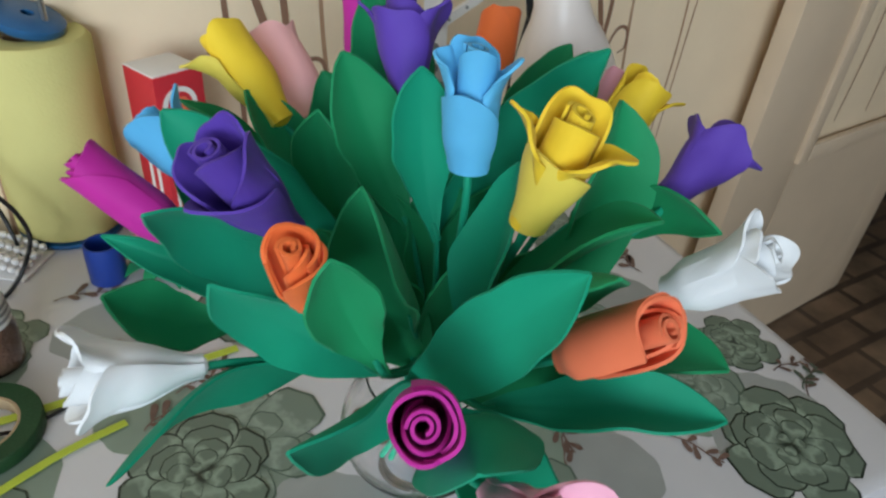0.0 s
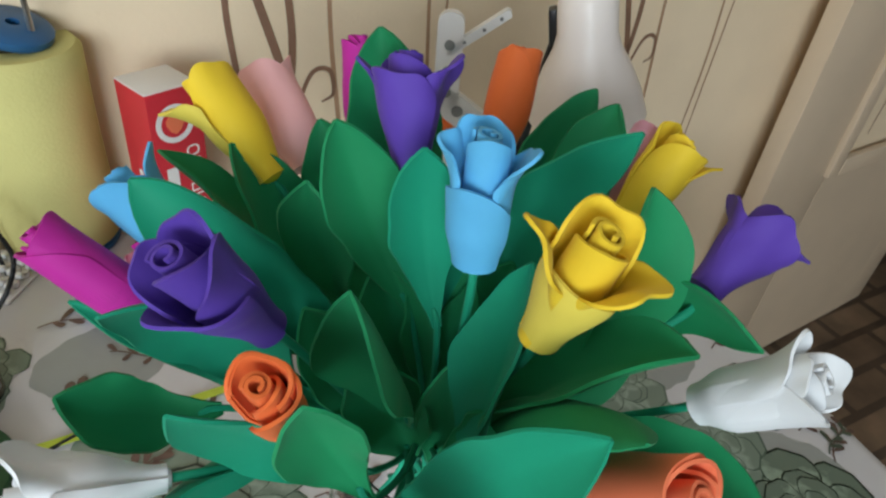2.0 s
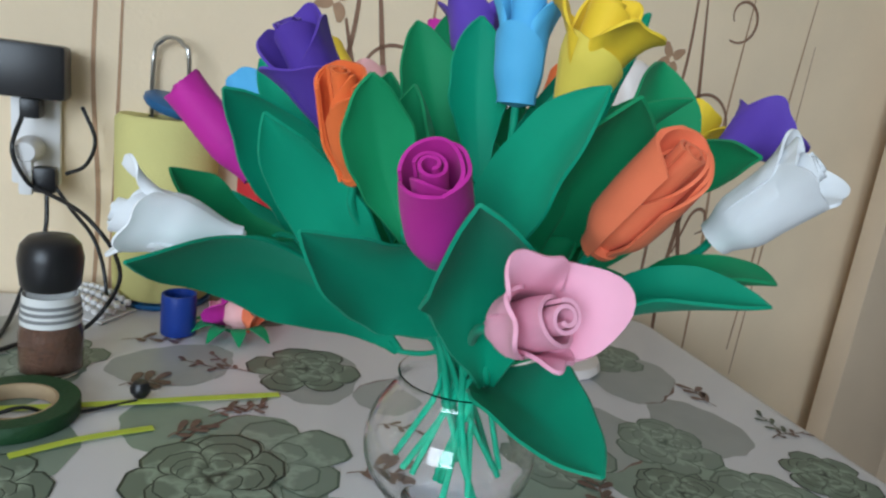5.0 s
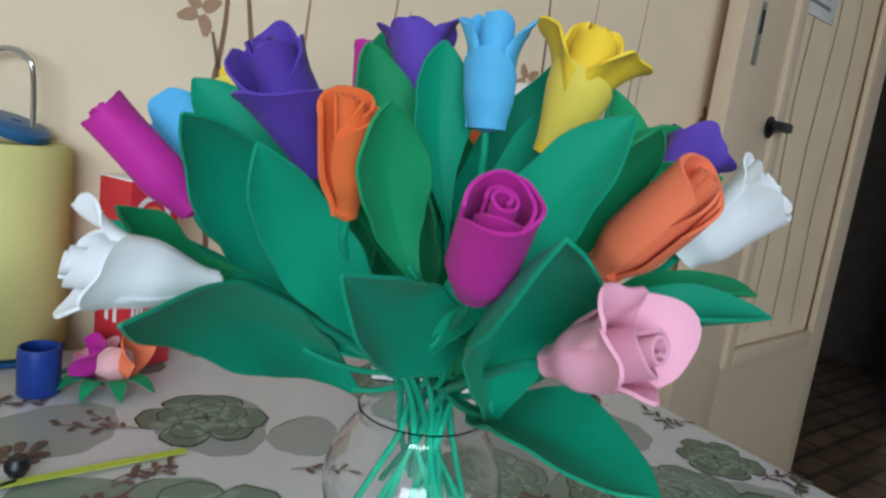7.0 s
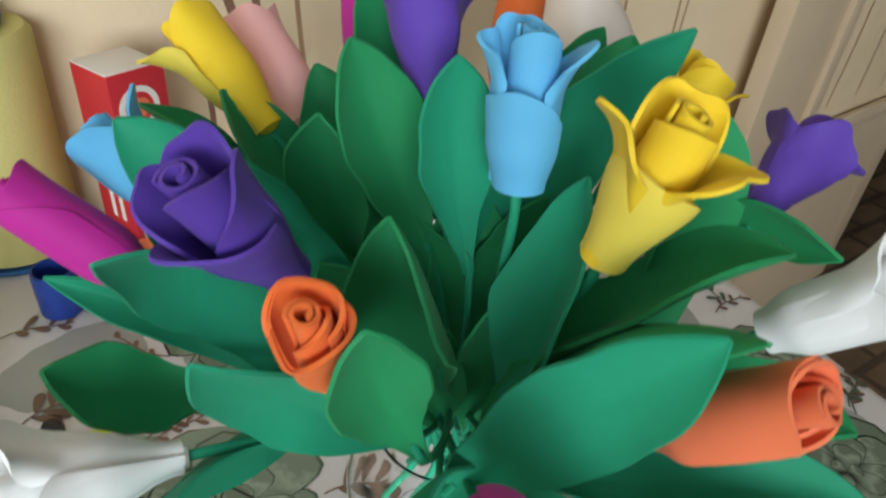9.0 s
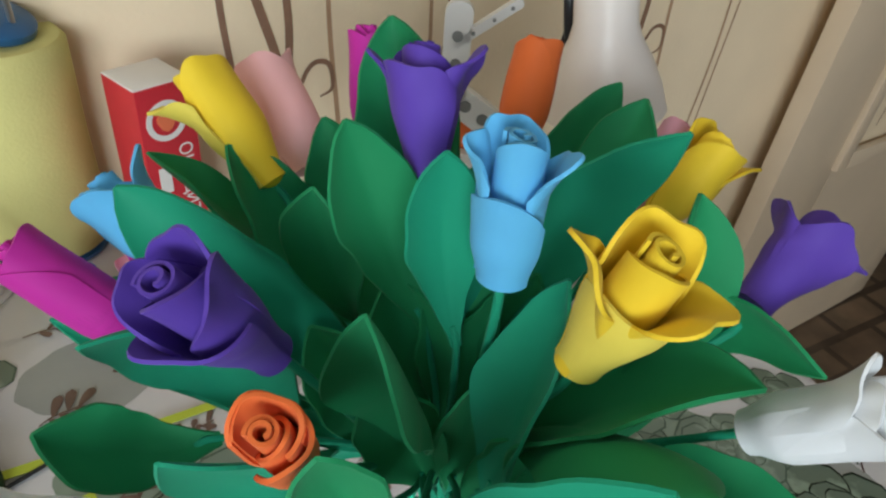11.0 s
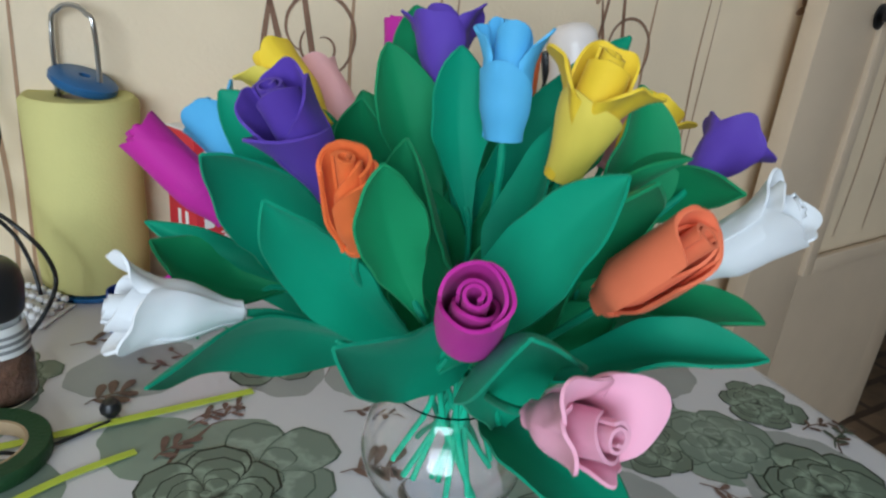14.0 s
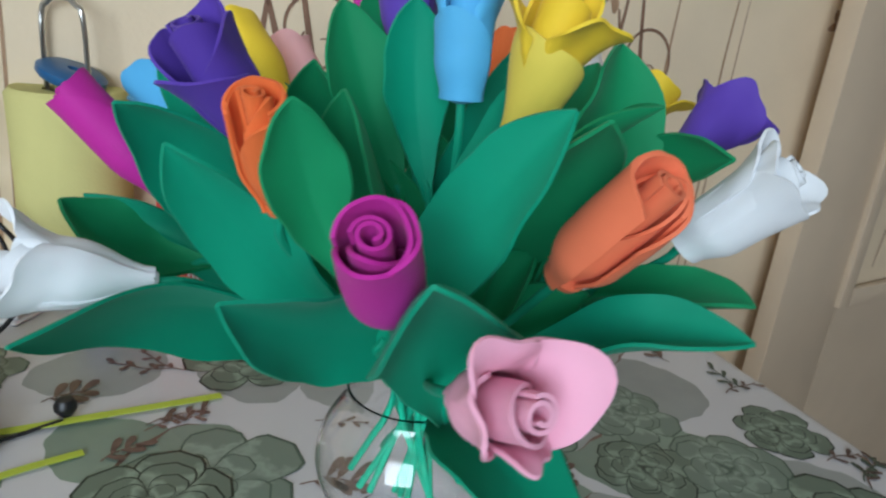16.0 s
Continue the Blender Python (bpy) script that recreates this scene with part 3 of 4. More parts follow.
for i, (x, y, a, ln, mt, lv, sz) in enumerate(((-0.093, 0.030, 0.4, 0.045, PRINTBROWN, 7, 0.026), (-0.331, 0.065, 1.0, 0.035, PRINTBROWN, 6, 0.024), (-0.250, 0.150, 2.9, 0.060, PRINTBROWN, 5, 0.012), (0.216, 0.335, 2.2, 0.045, PRINTBROWN, 6, 0.022),
                                           (0.355, 0.160, 1.2, 0.055, PRINTBROWN, 6, 0.013), (0.330, 0.190, 0.6, 0.040, PRINTBROWN, 5, 0.012), (-0.235, 0.062, 0.9, 0.050, PRINTBROWN, 6, 0.014), (0.205, 0.085, -0.4, 0.050, PRINTBROWN, 6, 0.015),
                                           (0.265, 0.285, 0.8, 0.050, PRINTBROWN, 5, 0.012), (0.110, 0.075, 2.0, 0.040, PRINTBROWN, 6, 0.018), (-0.110, 0.110, 0.2, 0.05, PRINTBROWN, 5, 0.014), (-0.232, 0.055, 0.9, 0.050, PRINTBROWN, 6, 0.012), (-0.240, 0.012, 1.2, 0.030, PRINTBROWN, 5, 0.018),
                                           (-0.262, 0.150, 3.4, 0.060, PRINTBROWN, 5, 0.014), (0.352, 0.168, 1.0, 0.045, PRINTDARK, 6, 0.013), (0.290, 0.300, 2.3, 0.050, PRINTDARK, 5, 0.014),
                                           (0.100, 0.080, -0.9, 0.035, PRINTBROWN, 5, 0.014), (-0.400, 0.150, 0.6, 0.06, PRINTBROWN, 6, 0.018), (-0.13, -0.06, -0.9, 0.05, PRINTDARK, 6, 0.016))):
    sprig(x, y, a, ln, mt, 20 + i, lv, sz)


# ---- the vase ----
VASE = Vector((-0.013, 0.012, 0.7508))


def build_vase():
    out = [(0.0001, 0.0085), (0.022, 0.0090), (0.030, 0.014), (0.045, 0.024), (0.0565, 0.040), (0.0605, 0.058), (0.057, 0.077), (0.048, 0.093), (0.0415, 0.103), (0.0425, 0.110)]
    ins = [(0.0412, 0.1105), (0.0400, 0.103), (0.0463, 0.0925), (0.0552, 0.0765), (0.0587, 0.058), (0.0548, 0.041), (0.0435, 0.0262), (0.028, 0.0172), (0.0001, 0.0145)]

    def round_off(pr):
        return [(max(p.x, 0.0001), p.z) for p in smooth_line([(r, 0, z) for r, z in pr], len(pr) * 3)]

    vase = tagged(group_of("glass_vase", Matrix.Translation(VASE)), "round clear glass bowl vase holding the foam flowers", "vase")
    bowl = mesh_thing("bowl", lathe(round_off(out) + round_off(ins), 64), GLASS, vase)
    foot = mesh_thing("foot", lathe([(0.0001, 0.0), (0.026, 0.0), (0.029, 0.002), (0.027, 0.005), (0.022, 0.0082), (0.0001, 0.0082)], 48), GLASS, vase)
    bowl.visible_shadow = foot.visible_shadow = False


build_vase()


# ---- the foam flowers ----
NECK = spot(-0.010, 0.004, 0.862)


def axes(base, top, spin):
    z = (top - base).normalized()
    x = Vector((0, -1, 0.2)) - z * Vector((0, -1, 0.2)).dot(z)
    x.normalize()
    y = z.cross(x)
    c, s = math.cos(radians(spin)), math.sin(radians(spin))
    return Matrix((x * c + y * s, y * c - x * s, z)).transposed()


def petal_geo(L, R, centre, span, flare, top, seed, base_r=0.66, thick=0.0016, low=0.0, step=0.05, drop=0.26, power=2.6, bend_at=0.62, belly=0.45):
    """A wrapped petal: span in degrees about centre, flared out at its lip."""
    rnd = random.Random(seed)
    ph1, ph2 = rnd.uniform(0, 6.28), rnd.uniform(0, 6.28)

    def fn(u, v):
        f = 2 * u - 1
        a = radians(centre + span / 2 * f)
        edge = abs(f) ** power
        ht = top * (1 - drop * edge) + 0.015 * math.sin(3 * f + ph1)
        h = low + (ht - low) * v
        r = base_r + (0.98 - base_r) * ease(h / belly) - 0.09 * ease((h - 0.5) / 0.4)
        lip = max(0.0, (v - bend_at) / (1 - bend_at))
        r += flare * lip ** 1.35 * (1 - 0.9 * edge) * (1 + 0.20 * math.sin(4.5 * f + ph2)) - 0.14 * flare * math.sin(math.pi * min(1, v / 0.8)) * (1 if v < 0.8 else 0)
        r += step * f + 0.025 * math.sin(2.2 * f + 5 * h + ph1) + 0.07 * min(1, 0.25 + 2 * flare) * lip * math.sin(8 * f + ph2) * (1 - edge)
        zz = h * L - flare * R * 0.50 * lip ** 2.6 * (1 - edge) + R * lip * min(1, 0.25 + 2 * flare) * (0.10 * math.sin(5 * f + ph1) + 0.05 * math.sin(9.5 * f + ph2))
        rr = r * R
        return (rr * math.cos(a), rr * math.sin(a), zz)

    return sheet(fn, 24, 14, thick)


def scroll_geo(L, R, r0, r1, turns, top, low, a0, thick=0.0015):
    """The rolled-up heart of a rosebud."""

    def fn(u, v):
        a = radians(a0) + turns * 2 * math.pi * u
        h = low + (top - 0.05 * u * (0.5 + 0.5 * math.sin(a)) - low) * v
        r = (r0 + (r1 - r0) * u ** 0.8) * (0.55 + 0.45 * ease(h / 0.5)) * (1 + 0.05 * v)
        return (R * r * math.cos(a), R * r * math.sin(a), h * L)

    return sheet(fn, int(34 * turns), 8, thick)


def rose(material, base, top, radius, kind, spin, seed, label, lips=None, second=None, heart=-40, foot=0.60, belly=0.40):
    """One foam rose on a wrapped stem. kind: open, cup or bud."""
    base, top = spot(*base), spot(*top)
    L, R = (top - base).length * 1.04, radius * SCALE
    rot = axes(base, top, spin).to_4x4()
    thing = tagged(group_of("foam_rose", Matrix.Translation(base)), label, "artificial flower", group="foam roses in the vase")
    m = rot
    mats = second or material

    def add(name, geo, mt, lab=""):
        return mesh_thing(name, moved(geo, m), mt, thing, lab)

    add("rolled_heart", scroll_geo(L, R, 0.13, 0.40, 1.7, 0.99, 0.15, 20), material)
    if kind == "open":
        add("inner_petal", petal_geo(L, R * 0.66, heart, 320, 0.05, 0.98, seed + 5, base_r=foot * 0.9, step=0.16, drop=0.30, power=1.6, belly=belly), material)
        for k, (c, fl, sp, tp) in enumerate(lips):
            add("petal", petal_geo(L, R * (0.93 + 0.03 * (len(lips) - 1 - k)), c, sp + 30, fl, tp, seed + k, drop=0.30, power=2.4, base_r=foot, belly=belly), mats if k == 0 else material)
    else:
        add("inner_petal", petal_geo(L, R * 0.62, heart, 330, 0.02, 0.97, seed + 5, base_r=foot * 0.9, step=0.16, drop=0.5, power=1.6, belly=belly), material)
        for k, (c, fl, sp, tp) in enumerate(lips or ((150, 0.04, 230, 0.97), (heart, 0.05, 215, 0.94), (heart + 110, 0.05, 200, 0.97))):
            add("petal", petal_geo(L, R * (0.88 + 0.05 * k), c, sp, fl, tp, seed + k, step=0.07, base_r=foot, drop=(0.10, 0.34, 0.12)[k % 3], power=2.6, belly=belly), mats if k == 0 else material)
    add("petal_base", lathe([(0.0001, -0.04 * L), (0.25 * R, -0.025 * L), (0.92 * foot * R, 0.0), ((foot + 0.02) * R, 0.05 * L), (0.0001, 0.10 * L)], 20), material)
    # the stem runs down through the vase's neck and spreads below it
    axis = (top - base).normalized()
    rnd = random.Random(seed + 77)
    off = Vector((base.x - NECK.x, base.y - NECK.y, 0))
    neck = NECK + Vector((rnd.uniform(-0.016, 0.016), rnd.uniform(-0.016, 0.016), 0)) + off * 0.06
    away = Vector((-off.x, -off.y, 0)) * 0.34 + Vector((rnd.uniform(-0.022, 0.022), rnd.uniform(-0.022, 0.022), 0))
    ft = Vector((neck.x, neck.y, 0.782 + rnd.uniform(0, 0.018))) + away
    flat = Vector((ft.x - VASE.x, ft.y - VASE.y, 0))
    if flat.length > 0.037:
        flat *= 0.037 / flat.length
        ft = Vector((VASE.x + flat.x, VASE.y + flat.y, ft.z))
    mid = (base - axis * 0.03) * 0.55 + neck * 0.45
    pts = [base - axis * 0.001, base - axis * 0.022, mid, neck, (neck + ft) / 2 - away * 0.12 + Vector((0, 0, 0.004)), ft]
    mesh_thing("stem", tube([p - base for p in pts], 0.0023, 8, 30), TEAL, thing, "stem wrapped in green tape")
    return thing


def leaf(thing, tip, base, width, face=(0, -1, 0.55), bend=0.12, cup=0.16, wave=0.02, material=None, twist=0.0, fat=0.55, side_bend=0.0, seed=0, fold=0.0):
    """A foam leaf from base to tip, on the flower whose stem it is taped to."""
    b, t = spot(*base), spot(*tip)
    ax = t - b
    L = ax.length
    fv = Vector(face)
    fv = (fv - ax * fv.dot(ax) / ax.length_squared).normalized()
    sv = ax.normalized().cross(fv)
    ctrl = (b + t) / 2 - fv * bend * L + sv * side_bend * L
    W = width * SCALE
    rnd = random.Random(seed)
    ph, ph2 = rnd.uniform(0, 6.28), rnd.uniform(0, 6.28)
    p, q = 0.98 * fat / 0.55, 0.80
    peak = (p / (p + q)) ** p * (q / (p + q)) ** q
    org = thing.matrix_basis.translation

    def fn(u, v):
        s = u
        c = b * (1 - s) ** 2 + ctrl * 2 * s * (1 - s) + t * s * s
        tan = ((ctrl - b) * (1 - s) + (t - ctrl) * s).normalized()
        side = tan.cross(fv).normalized()
        a = radians(twist) * (s - 0.3)
        nrm = side.cross(tan)
        side, nrm = side * math.cos(a) + nrm * math.sin(a), nrm * math.cos(a) - side * math.sin(a)
        w = W * max(0.03, (max(s, 1e-4) ** p) * (max(1 - s, 0) ** q) / peak * (1 - 0.10 * (1 - s)) + 0.15 * (1 - s) ** 1.5)
        x = 2 * v - 1
        lift = 1.6 * cup * w * x * x + fold * w * abs(x) - 0.0007 * math.exp(-(x / 0.16) ** 2) * math.sin(math.pi * min(1, s * 1.05))
        lift += 1.9 * wave * L * math.sin(7.5 * s + ph) * abs(x) ** 1.5 * (1 if x > 0 else 0.7) * math.sin(math.pi * s)
        edge = w * (0.020 * math.sin(17 * s + ph2) + 0.012 * math.sin(31 * s + ph)) * x ** 3
        return c + side * (x * w / 2 + edge) + nrm * lift - org

    # a taped stalk runs from the blade's foot down among the stems
    low = Vector((NECK.x + 0.16 * (b.x - NECK.x), NECK.y + 0.16 * (b.y - NECK.y), NECK.z + 0.25 * max(0.0, b.z - NECK.z)))
    into = (ctrl - b).normalized()
    if (low - b).length > 0.012:
        stalk = tube([low - org, low.lerp(b, 0.55) - into * 0.006 - org, b - org, b + into * 0.012 - org], 0.0019, 7, 18)
        mesh_thing("leaf_stalk", stalk, TEAL, thing)
    return mesh_thing("leaf", sheet(fn, 26, 16, 0.0016), material or GREEN, thing)


N0 = (-0.010, 0.000, 0.868)

purple_big = rose(PURPLE, (-0.0735, -0.0415, 0.9710), (-0.0955, -0.0665, 1.0205), 0.015, "open", 0, 11, "purple foam rose with flared petals on a green stem", heart=20, foot=0.50, lips=((-25, 0.42, 150, 0.80), (170, 0.18, 130, 1.0), (-110, 0.25, 120, 0.95), (80, 0.26, 140, 0.92)), belly=0.55)
orange_bud = rose(ORANGE, (-0.0545, -0.0754, 0.9575), (-0.0560, -0.0962, 1.0027), 0.0104, "bud", 20, 21, "tightly rolled orange foam rosebud", heart=60, foot=0.42, lips=((150, 0.22, 230, 0.97), (60, 0.28, 215, 0.90), (170, 0.2, 200, 0.95)), belly=0.4)
magenta_mid = rose(MAGENTA, (-0.0028, -0.1104, 0.9434), (-0.0007, -0.1454, 0.9776), 0.013, "bud", 10, 31, "rolled magenta foam rosebud facing forward", heart=-10, foot=0.66, belly=0.28)
pink_front = rose(PINK, (0.0250, -0.1250, 0.9235), (0.0482, -0.1590, 0.9425), 0.0125, "open", 0, 41, "pink foam rose with wide wavy petals", heart=0, foot=0.36, lips=((180, 1.0, 130, 0.98), (275, 0.80, 85, 1.0), (345, 0.50, 90, 0.95), (80, 0.35, 60, 0.90)), belly=0.4)
orange_wide = rose(CORAL, (0.0530, -0.0715, 0.9475), (0.0785, -0.0990, 0.9910), 0.0138, "bud", 60, 51, "coral orange foam rosebud leaning outward", heart=90, belly=0.3, foot=0.55)
white_right = rose(WHITE, (0.1025, -0.0235, 0.9520), (0.1335, -0.0385, 0.9910), 0.0138, "open", 0, 61, "white foam rose leaning out over the cloth", foot=0.58, lips=((20, 0.25, 150, 0.95), (135, 0.80, 70, 1.05), (250, 0.40, 120, 1.0), (-60, 0.2, 90, 1.0)), belly=0.3)
purple_right = rose(PURPLE, (0.1000, 0.0126, 0.9830), (0.1270, 0.0405, 1.0080), 0.0134, "open", 0, 71, "purple foam rose with a pointed lip", foot=0.55, lips=((0, 0.50, 120, 0.90), (85, 0.85, 105, 1.02), (230, 0.65, 110, 0.98), (150, 0.75, 60, 1.03)), belly=0.6)
yellow_front = rose(YELLOW, (0.0290, -0.0415, 0.9915), (0.0405, -0.0500, 1.0455), 0.0142, "open", 0, 81, "yellow foam rose with three wide open petals", second=LEMON, heart=-10, foot=0.52, lips=((-20, 0.03, 175, 0.70), (-78, 0.82, 78, 0.98), (58, 0.92, 100, 0.97), (175, 0.22, 140, 1.04)), belly=0.62)
blue_front = rose(BLUE, (0.0010, -0.0125, 0.9990), (-0.0010, -0.0100, 1.0520), 0.0124, "open", 0, 91, "light blue foam rose with curled lips", heart=10, foot=0.72, lips=((-30, 0.10, 150, 0.66), (85, 0.62, 95, 0.97), (190, 0.42, 110, 1.04), (-95, 0.46, 80, 0.98)), belly=0.3)
purple_back = rose(PURPLE, (-0.0320, 0.0270, 1.0060), (-0.0405, 0.0530, 1.0520), 0.0146, "open", 0, 101, "purple foam rose with rolled outer petals", foot=0.48, lips=((-35, 0.30, 140, 0.88), (85, 0.80, 75, 1.02), (200, 0.35, 100, 1.0), (-95, 0.70, 65, 1.0)), belly=0.6)
magenta_left = rose(MAGENTA, (-0.1340, -0.0200, 0.9420), (-0.1770, -0.0260, 0.9850), 0.0120, "bud", 0, 111, "long magenta foam bud leaning sideways", foot=0.5, belly=0.35)
white_left = rose(WHITE, (-0.1010, -0.0840, 0.9250), (-0.1455, -0.1110, 0.9340), 0.014, "open", 0, 121, "white foam rose drooping over the table", foot=0.3, lips=((95, 0.75, 65, 1.06), (-15, 0.55, 100, 0.92), (250, 0.50, 110, 0.98), (170, 0.30, 110, 0.95)), belly=0.5)
blue_left = rose(BLUE, (-0.1300, 0.0080, 0.9620), (-0.1620, 0.0140, 0.9930), 0.0145, "open", 0, 131, "small light blue foam rose with pointed petals", foot=0.50, lips=((0, 0.3, 110, 0.95), (120, 0.45, 80, 1.0), (240, 0.45, 90, 1.0)), belly=0.4)
yellow_left = rose(YELLOW, (-0.1060, 0.0560, 0.9760), (-0.1480, 0.0770, 1.0140), 0.015, "open", 0, 141, "yellow foam rose with a hooked petal", second=LEMON, foot=0.5, lips=((-60, 0.75, 80, 0.98), (60, 0.15, 150, 1.0), (180, 0.3, 130, 1.0)), belly=0.5)
pink_left = rose(SALMON, (-0.0980, 0.0880, 0.9660), (-0.1320, 0.1200, 1.0040), 0.0148, "open", 0, 151, "pale pink foam rosebud", lips=((0, 0.08, 170, 1.0), (120, 0.2, 110, 1.03), (240, 0.15, 130, 1.0)), belly=0.35)
orange_back = rose(ORANGE, (0.004, 0.126, 0.972), (0.007, 0.154, 1.025), 0.0135, "bud", 0, 161, "slim orange foam rosebud at the rear")
yellow_right = rose(YELLOW, (0.0730, 0.0840, 0.9660), (0.0980, 0.0990, 1.0110), 0.014, "open", 0, 171, "yellow foam rose turned outward", foot=0.50, lips=((20, 0.12, 150, 0.97), (95, 0.75, 80, 1.0), (210, 0.25, 120, 1.04)), belly=0.55)
magenta_back = rose(MAGENTA, (-0.062, 0.070, 0.992), (-0.070, 0.090, 1.042), 0.0110, "bud", 0, 181, "magenta foam rosebud behind a leaf")
pink_right = rose(PINK, (0.068, 0.105, 0.964), (0.086, 0.128, 1.002), 0.0110, "bud", 0, 191, "pale pink foam rosebud below the lamp")

# leaves, from the front of the bunch to the rear
leaf(orange_wide, (0.0472, -0.0986, 1.0099), (-0.0146, -0.0727, 0.9038), 0.0346, (-0.54, -0.83, 0.11), -0.04, 0.1, 0.02, TEAL, fat=0.67, side_bend=-0.02, seed=1)
leaf(orange_bud, (-0.0862, -0.0978, 0.9826), (-0.0294, -0.0470, 0.8979), 0.0338, (0.38, -0.88, -0.27), 0.09, 0.12, 0.02, TEAL, fat=0.55, side_bend=-0.11, seed=2)
leaf(magenta_mid, (0.0177, -0.1535, 0.9695), (0.0159, -0.0683, 0.8764), 0.0482, (0.40, -0.67, -0.62), 0.24, 0.22, 0.025, TEAL, fat=0.64, side_bend=0.04, seed=3)
leaf(magenta_mid, (-0.0466, -0.1384, 0.9473), (0.0002, -0.0562, 0.9061), 0.0377, (0.80, -0.56, -0.21), 0.07, 0.14, 0.025, TEAL, fat=0.37, side_bend=-0.11, seed=4)
leaf(pink_front, (0.0690, -0.1326, 0.8818), (0.0122, -0.0375, 0.8665), 0.0405, (-0.39, -0.09, 0.91), -0.11, 0.14, 0.025, TEAL, fat=0.51, side_bend=0.05, seed=5)
leaf(white_left, (-0.1106, -0.1462, 0.9253), (-0.0495, 0.0105, 0.8492), 0.0386, (0.70, -0.51, -0.50), 0.24, 0.14, 0.025, TEAL, fat=0.63, side_bend=0.06, seed=6)
leaf(white_left, (-0.1458, -0.0751, 0.9492), (-0.0966, -0.0427, 0.9184), 0.0316, (0.61, -0.20, 0.77), 0.26, 0.12, 0.025, GREEN, fat=0.72, side_bend=-0.12, seed=7)
leaf(magenta_left, (-0.1871, -0.0063, 0.9288), (-0.0447, -0.0050, 0.8747), 0.0242, (0.19, -0.85, 0.49), 0.06, 0.14, 0.025, TEAL, fat=0.45, side_bend=0.03, seed=8)
leaf(purple_big, (-0.1245, -0.0680, 0.9887), (-0.0743, -0.0198, 0.8798), 0.0457, (0.39, -0.90, -0.22), 0.41, 0.12, 0.02, TEAL, fat=0.61, side_bend=0.11, seed=9)
leaf(orange_bud, (-0.0403, -0.1016, 1.0037), (-0.0216, -0.0825, 0.9333), 0.0284, (0.47, -0.88, -0.11), 0.16, 0.14, 0.02, GREEN, fat=0.82, side_bend=-0.10, seed=10)
leaf(purple_big, (-0.0403, -0.0469, 1.0016), (-0.0171, -0.0241, 0.9097), 0.0377, (-0.36, -0.88, -0.31), 0.04, 0.3, 0.025, GREEN, fat=0.64, side_bend=0.02, seed=11)
leaf(blue_left, (-0.1432, -0.0051, 1.0046), (-0.0425, 0.0029, 0.9094), 0.0419, (0.34, -0.89, 0.29), -0.01, 0.12, 0.025, TEAL, fat=0.71, side_bend=-0.00, seed=12)
leaf(blue_left, (-0.1621, 0.0513, 0.9847), (-0.0751, 0.0292, 0.9396), 0.0261, (0.49, 0.18, 0.85), -0.02, 0.14, 0.025, GREEN, fat=0.59, side_bend=-0.00, seed=13)
leaf(yellow_left, (-0.1245, 0.0519, 0.9949), (-0.0415, 0.0292, 0.9157), 0.0421, (0.60, -0.34, 0.73), 0.11, 0.14, 0.02, GREEN, fat=0.56, side_bend=-0.01, seed=14)
leaf(purple_big, (-0.0739, 0.0117, 1.0065), (-0.0577, 0.0269, 0.9174), 0.0334, (0.02, -0.99, -0.16), 0.11, 0.14, 0.02, GREEN, fat=0.75, side_bend=-0.11, seed=15)
leaf(purple_back, (-0.0628, 0.0153, 1.0352), (-0.0259, 0.0145, 0.9416), 0.0362, (0.53, -0.82, 0.21), 0.08, 0.11, 0.02, GREEN, fat=0.79, side_bend=-0.02, seed=16)
leaf(blue_front, (-0.0239, -0.0029, 1.0389), (-0.0107, -0.0013, 0.9492), 0.0300, (0.32, -0.95, 0.03), 0.10, 0.11, 0.02, TEAL, fat=0.86, side_bend=-0.05, seed=17)
leaf(purple_back, (-0.0599, 0.0825, 1.0515), (-0.0239, 0.0326, 0.9525), 0.0424, (-0.00, -0.89, 0.45), 0.05, 0.15, 0.02, GREEN, fat=0.65, side_bend=-0.01, seed=18)
leaf(yellow_front, (0.0228, -0.0230, 1.0097), (0.0116, -0.0308, 0.8946), 0.0383, (-0.87, -0.48, 0.12), -0.02, 0.16, 0.025, TEAL, fat=0.53, side_bend=0.07, seed=19)
leaf(yellow_right, (0.0560, 0.0141, 1.0504), (-0.0087, 0.0212, 0.9160), 0.0367, (-0.15, -0.99, 0.02), 0.12, 0.1, 0.02, TEAL, fat=0.44, side_bend=-0.10, seed=20)
leaf(yellow_front, (0.0661, 0.0140, 1.0285), (0.0440, -0.0237, 0.9211), 0.0509, (0.63, -0.76, 0.14), -0.13, 0.14, 0.02, GREEN, fat=0.69, side_bend=0.06, seed=21)
leaf(yellow_front, (0.0778, -0.0591, 1.0103), (0.0190, -0.0345, 0.8994), 0.0407, (-0.81, 0.31, 0.50), -0.22, 0.16, 0.025, GREEN, fat=0.83, side_bend=-0.05, seed=22)
leaf(purple_right, (0.1129, -0.0291, 0.9907), (0.0593, 0.0316, 0.9496), 0.0270, (-0.72, -0.69, -0.08), 0.22, 0.16, 0.025, GREEN, fat=0.40, side_bend=-0.17, seed=23)
leaf(orange_wide, (0.0580, -0.0963, 1.0076), (0.0146, -0.0140, 0.9076), 0.0387, (0.30, -0.68, -0.67), 0.15, 0.18, 0.02, GREEN, fat=0.76, side_bend=0.05, seed=24)
leaf(white_right, (0.1172, -0.0896, 0.9407), (0.0225, -0.0552, 0.8919), 0.0301, (-0.51, -0.23, 0.83), -0.16, 0.16, 0.025, TEAL, fat=0.75, side_bend=0.02, seed=25)
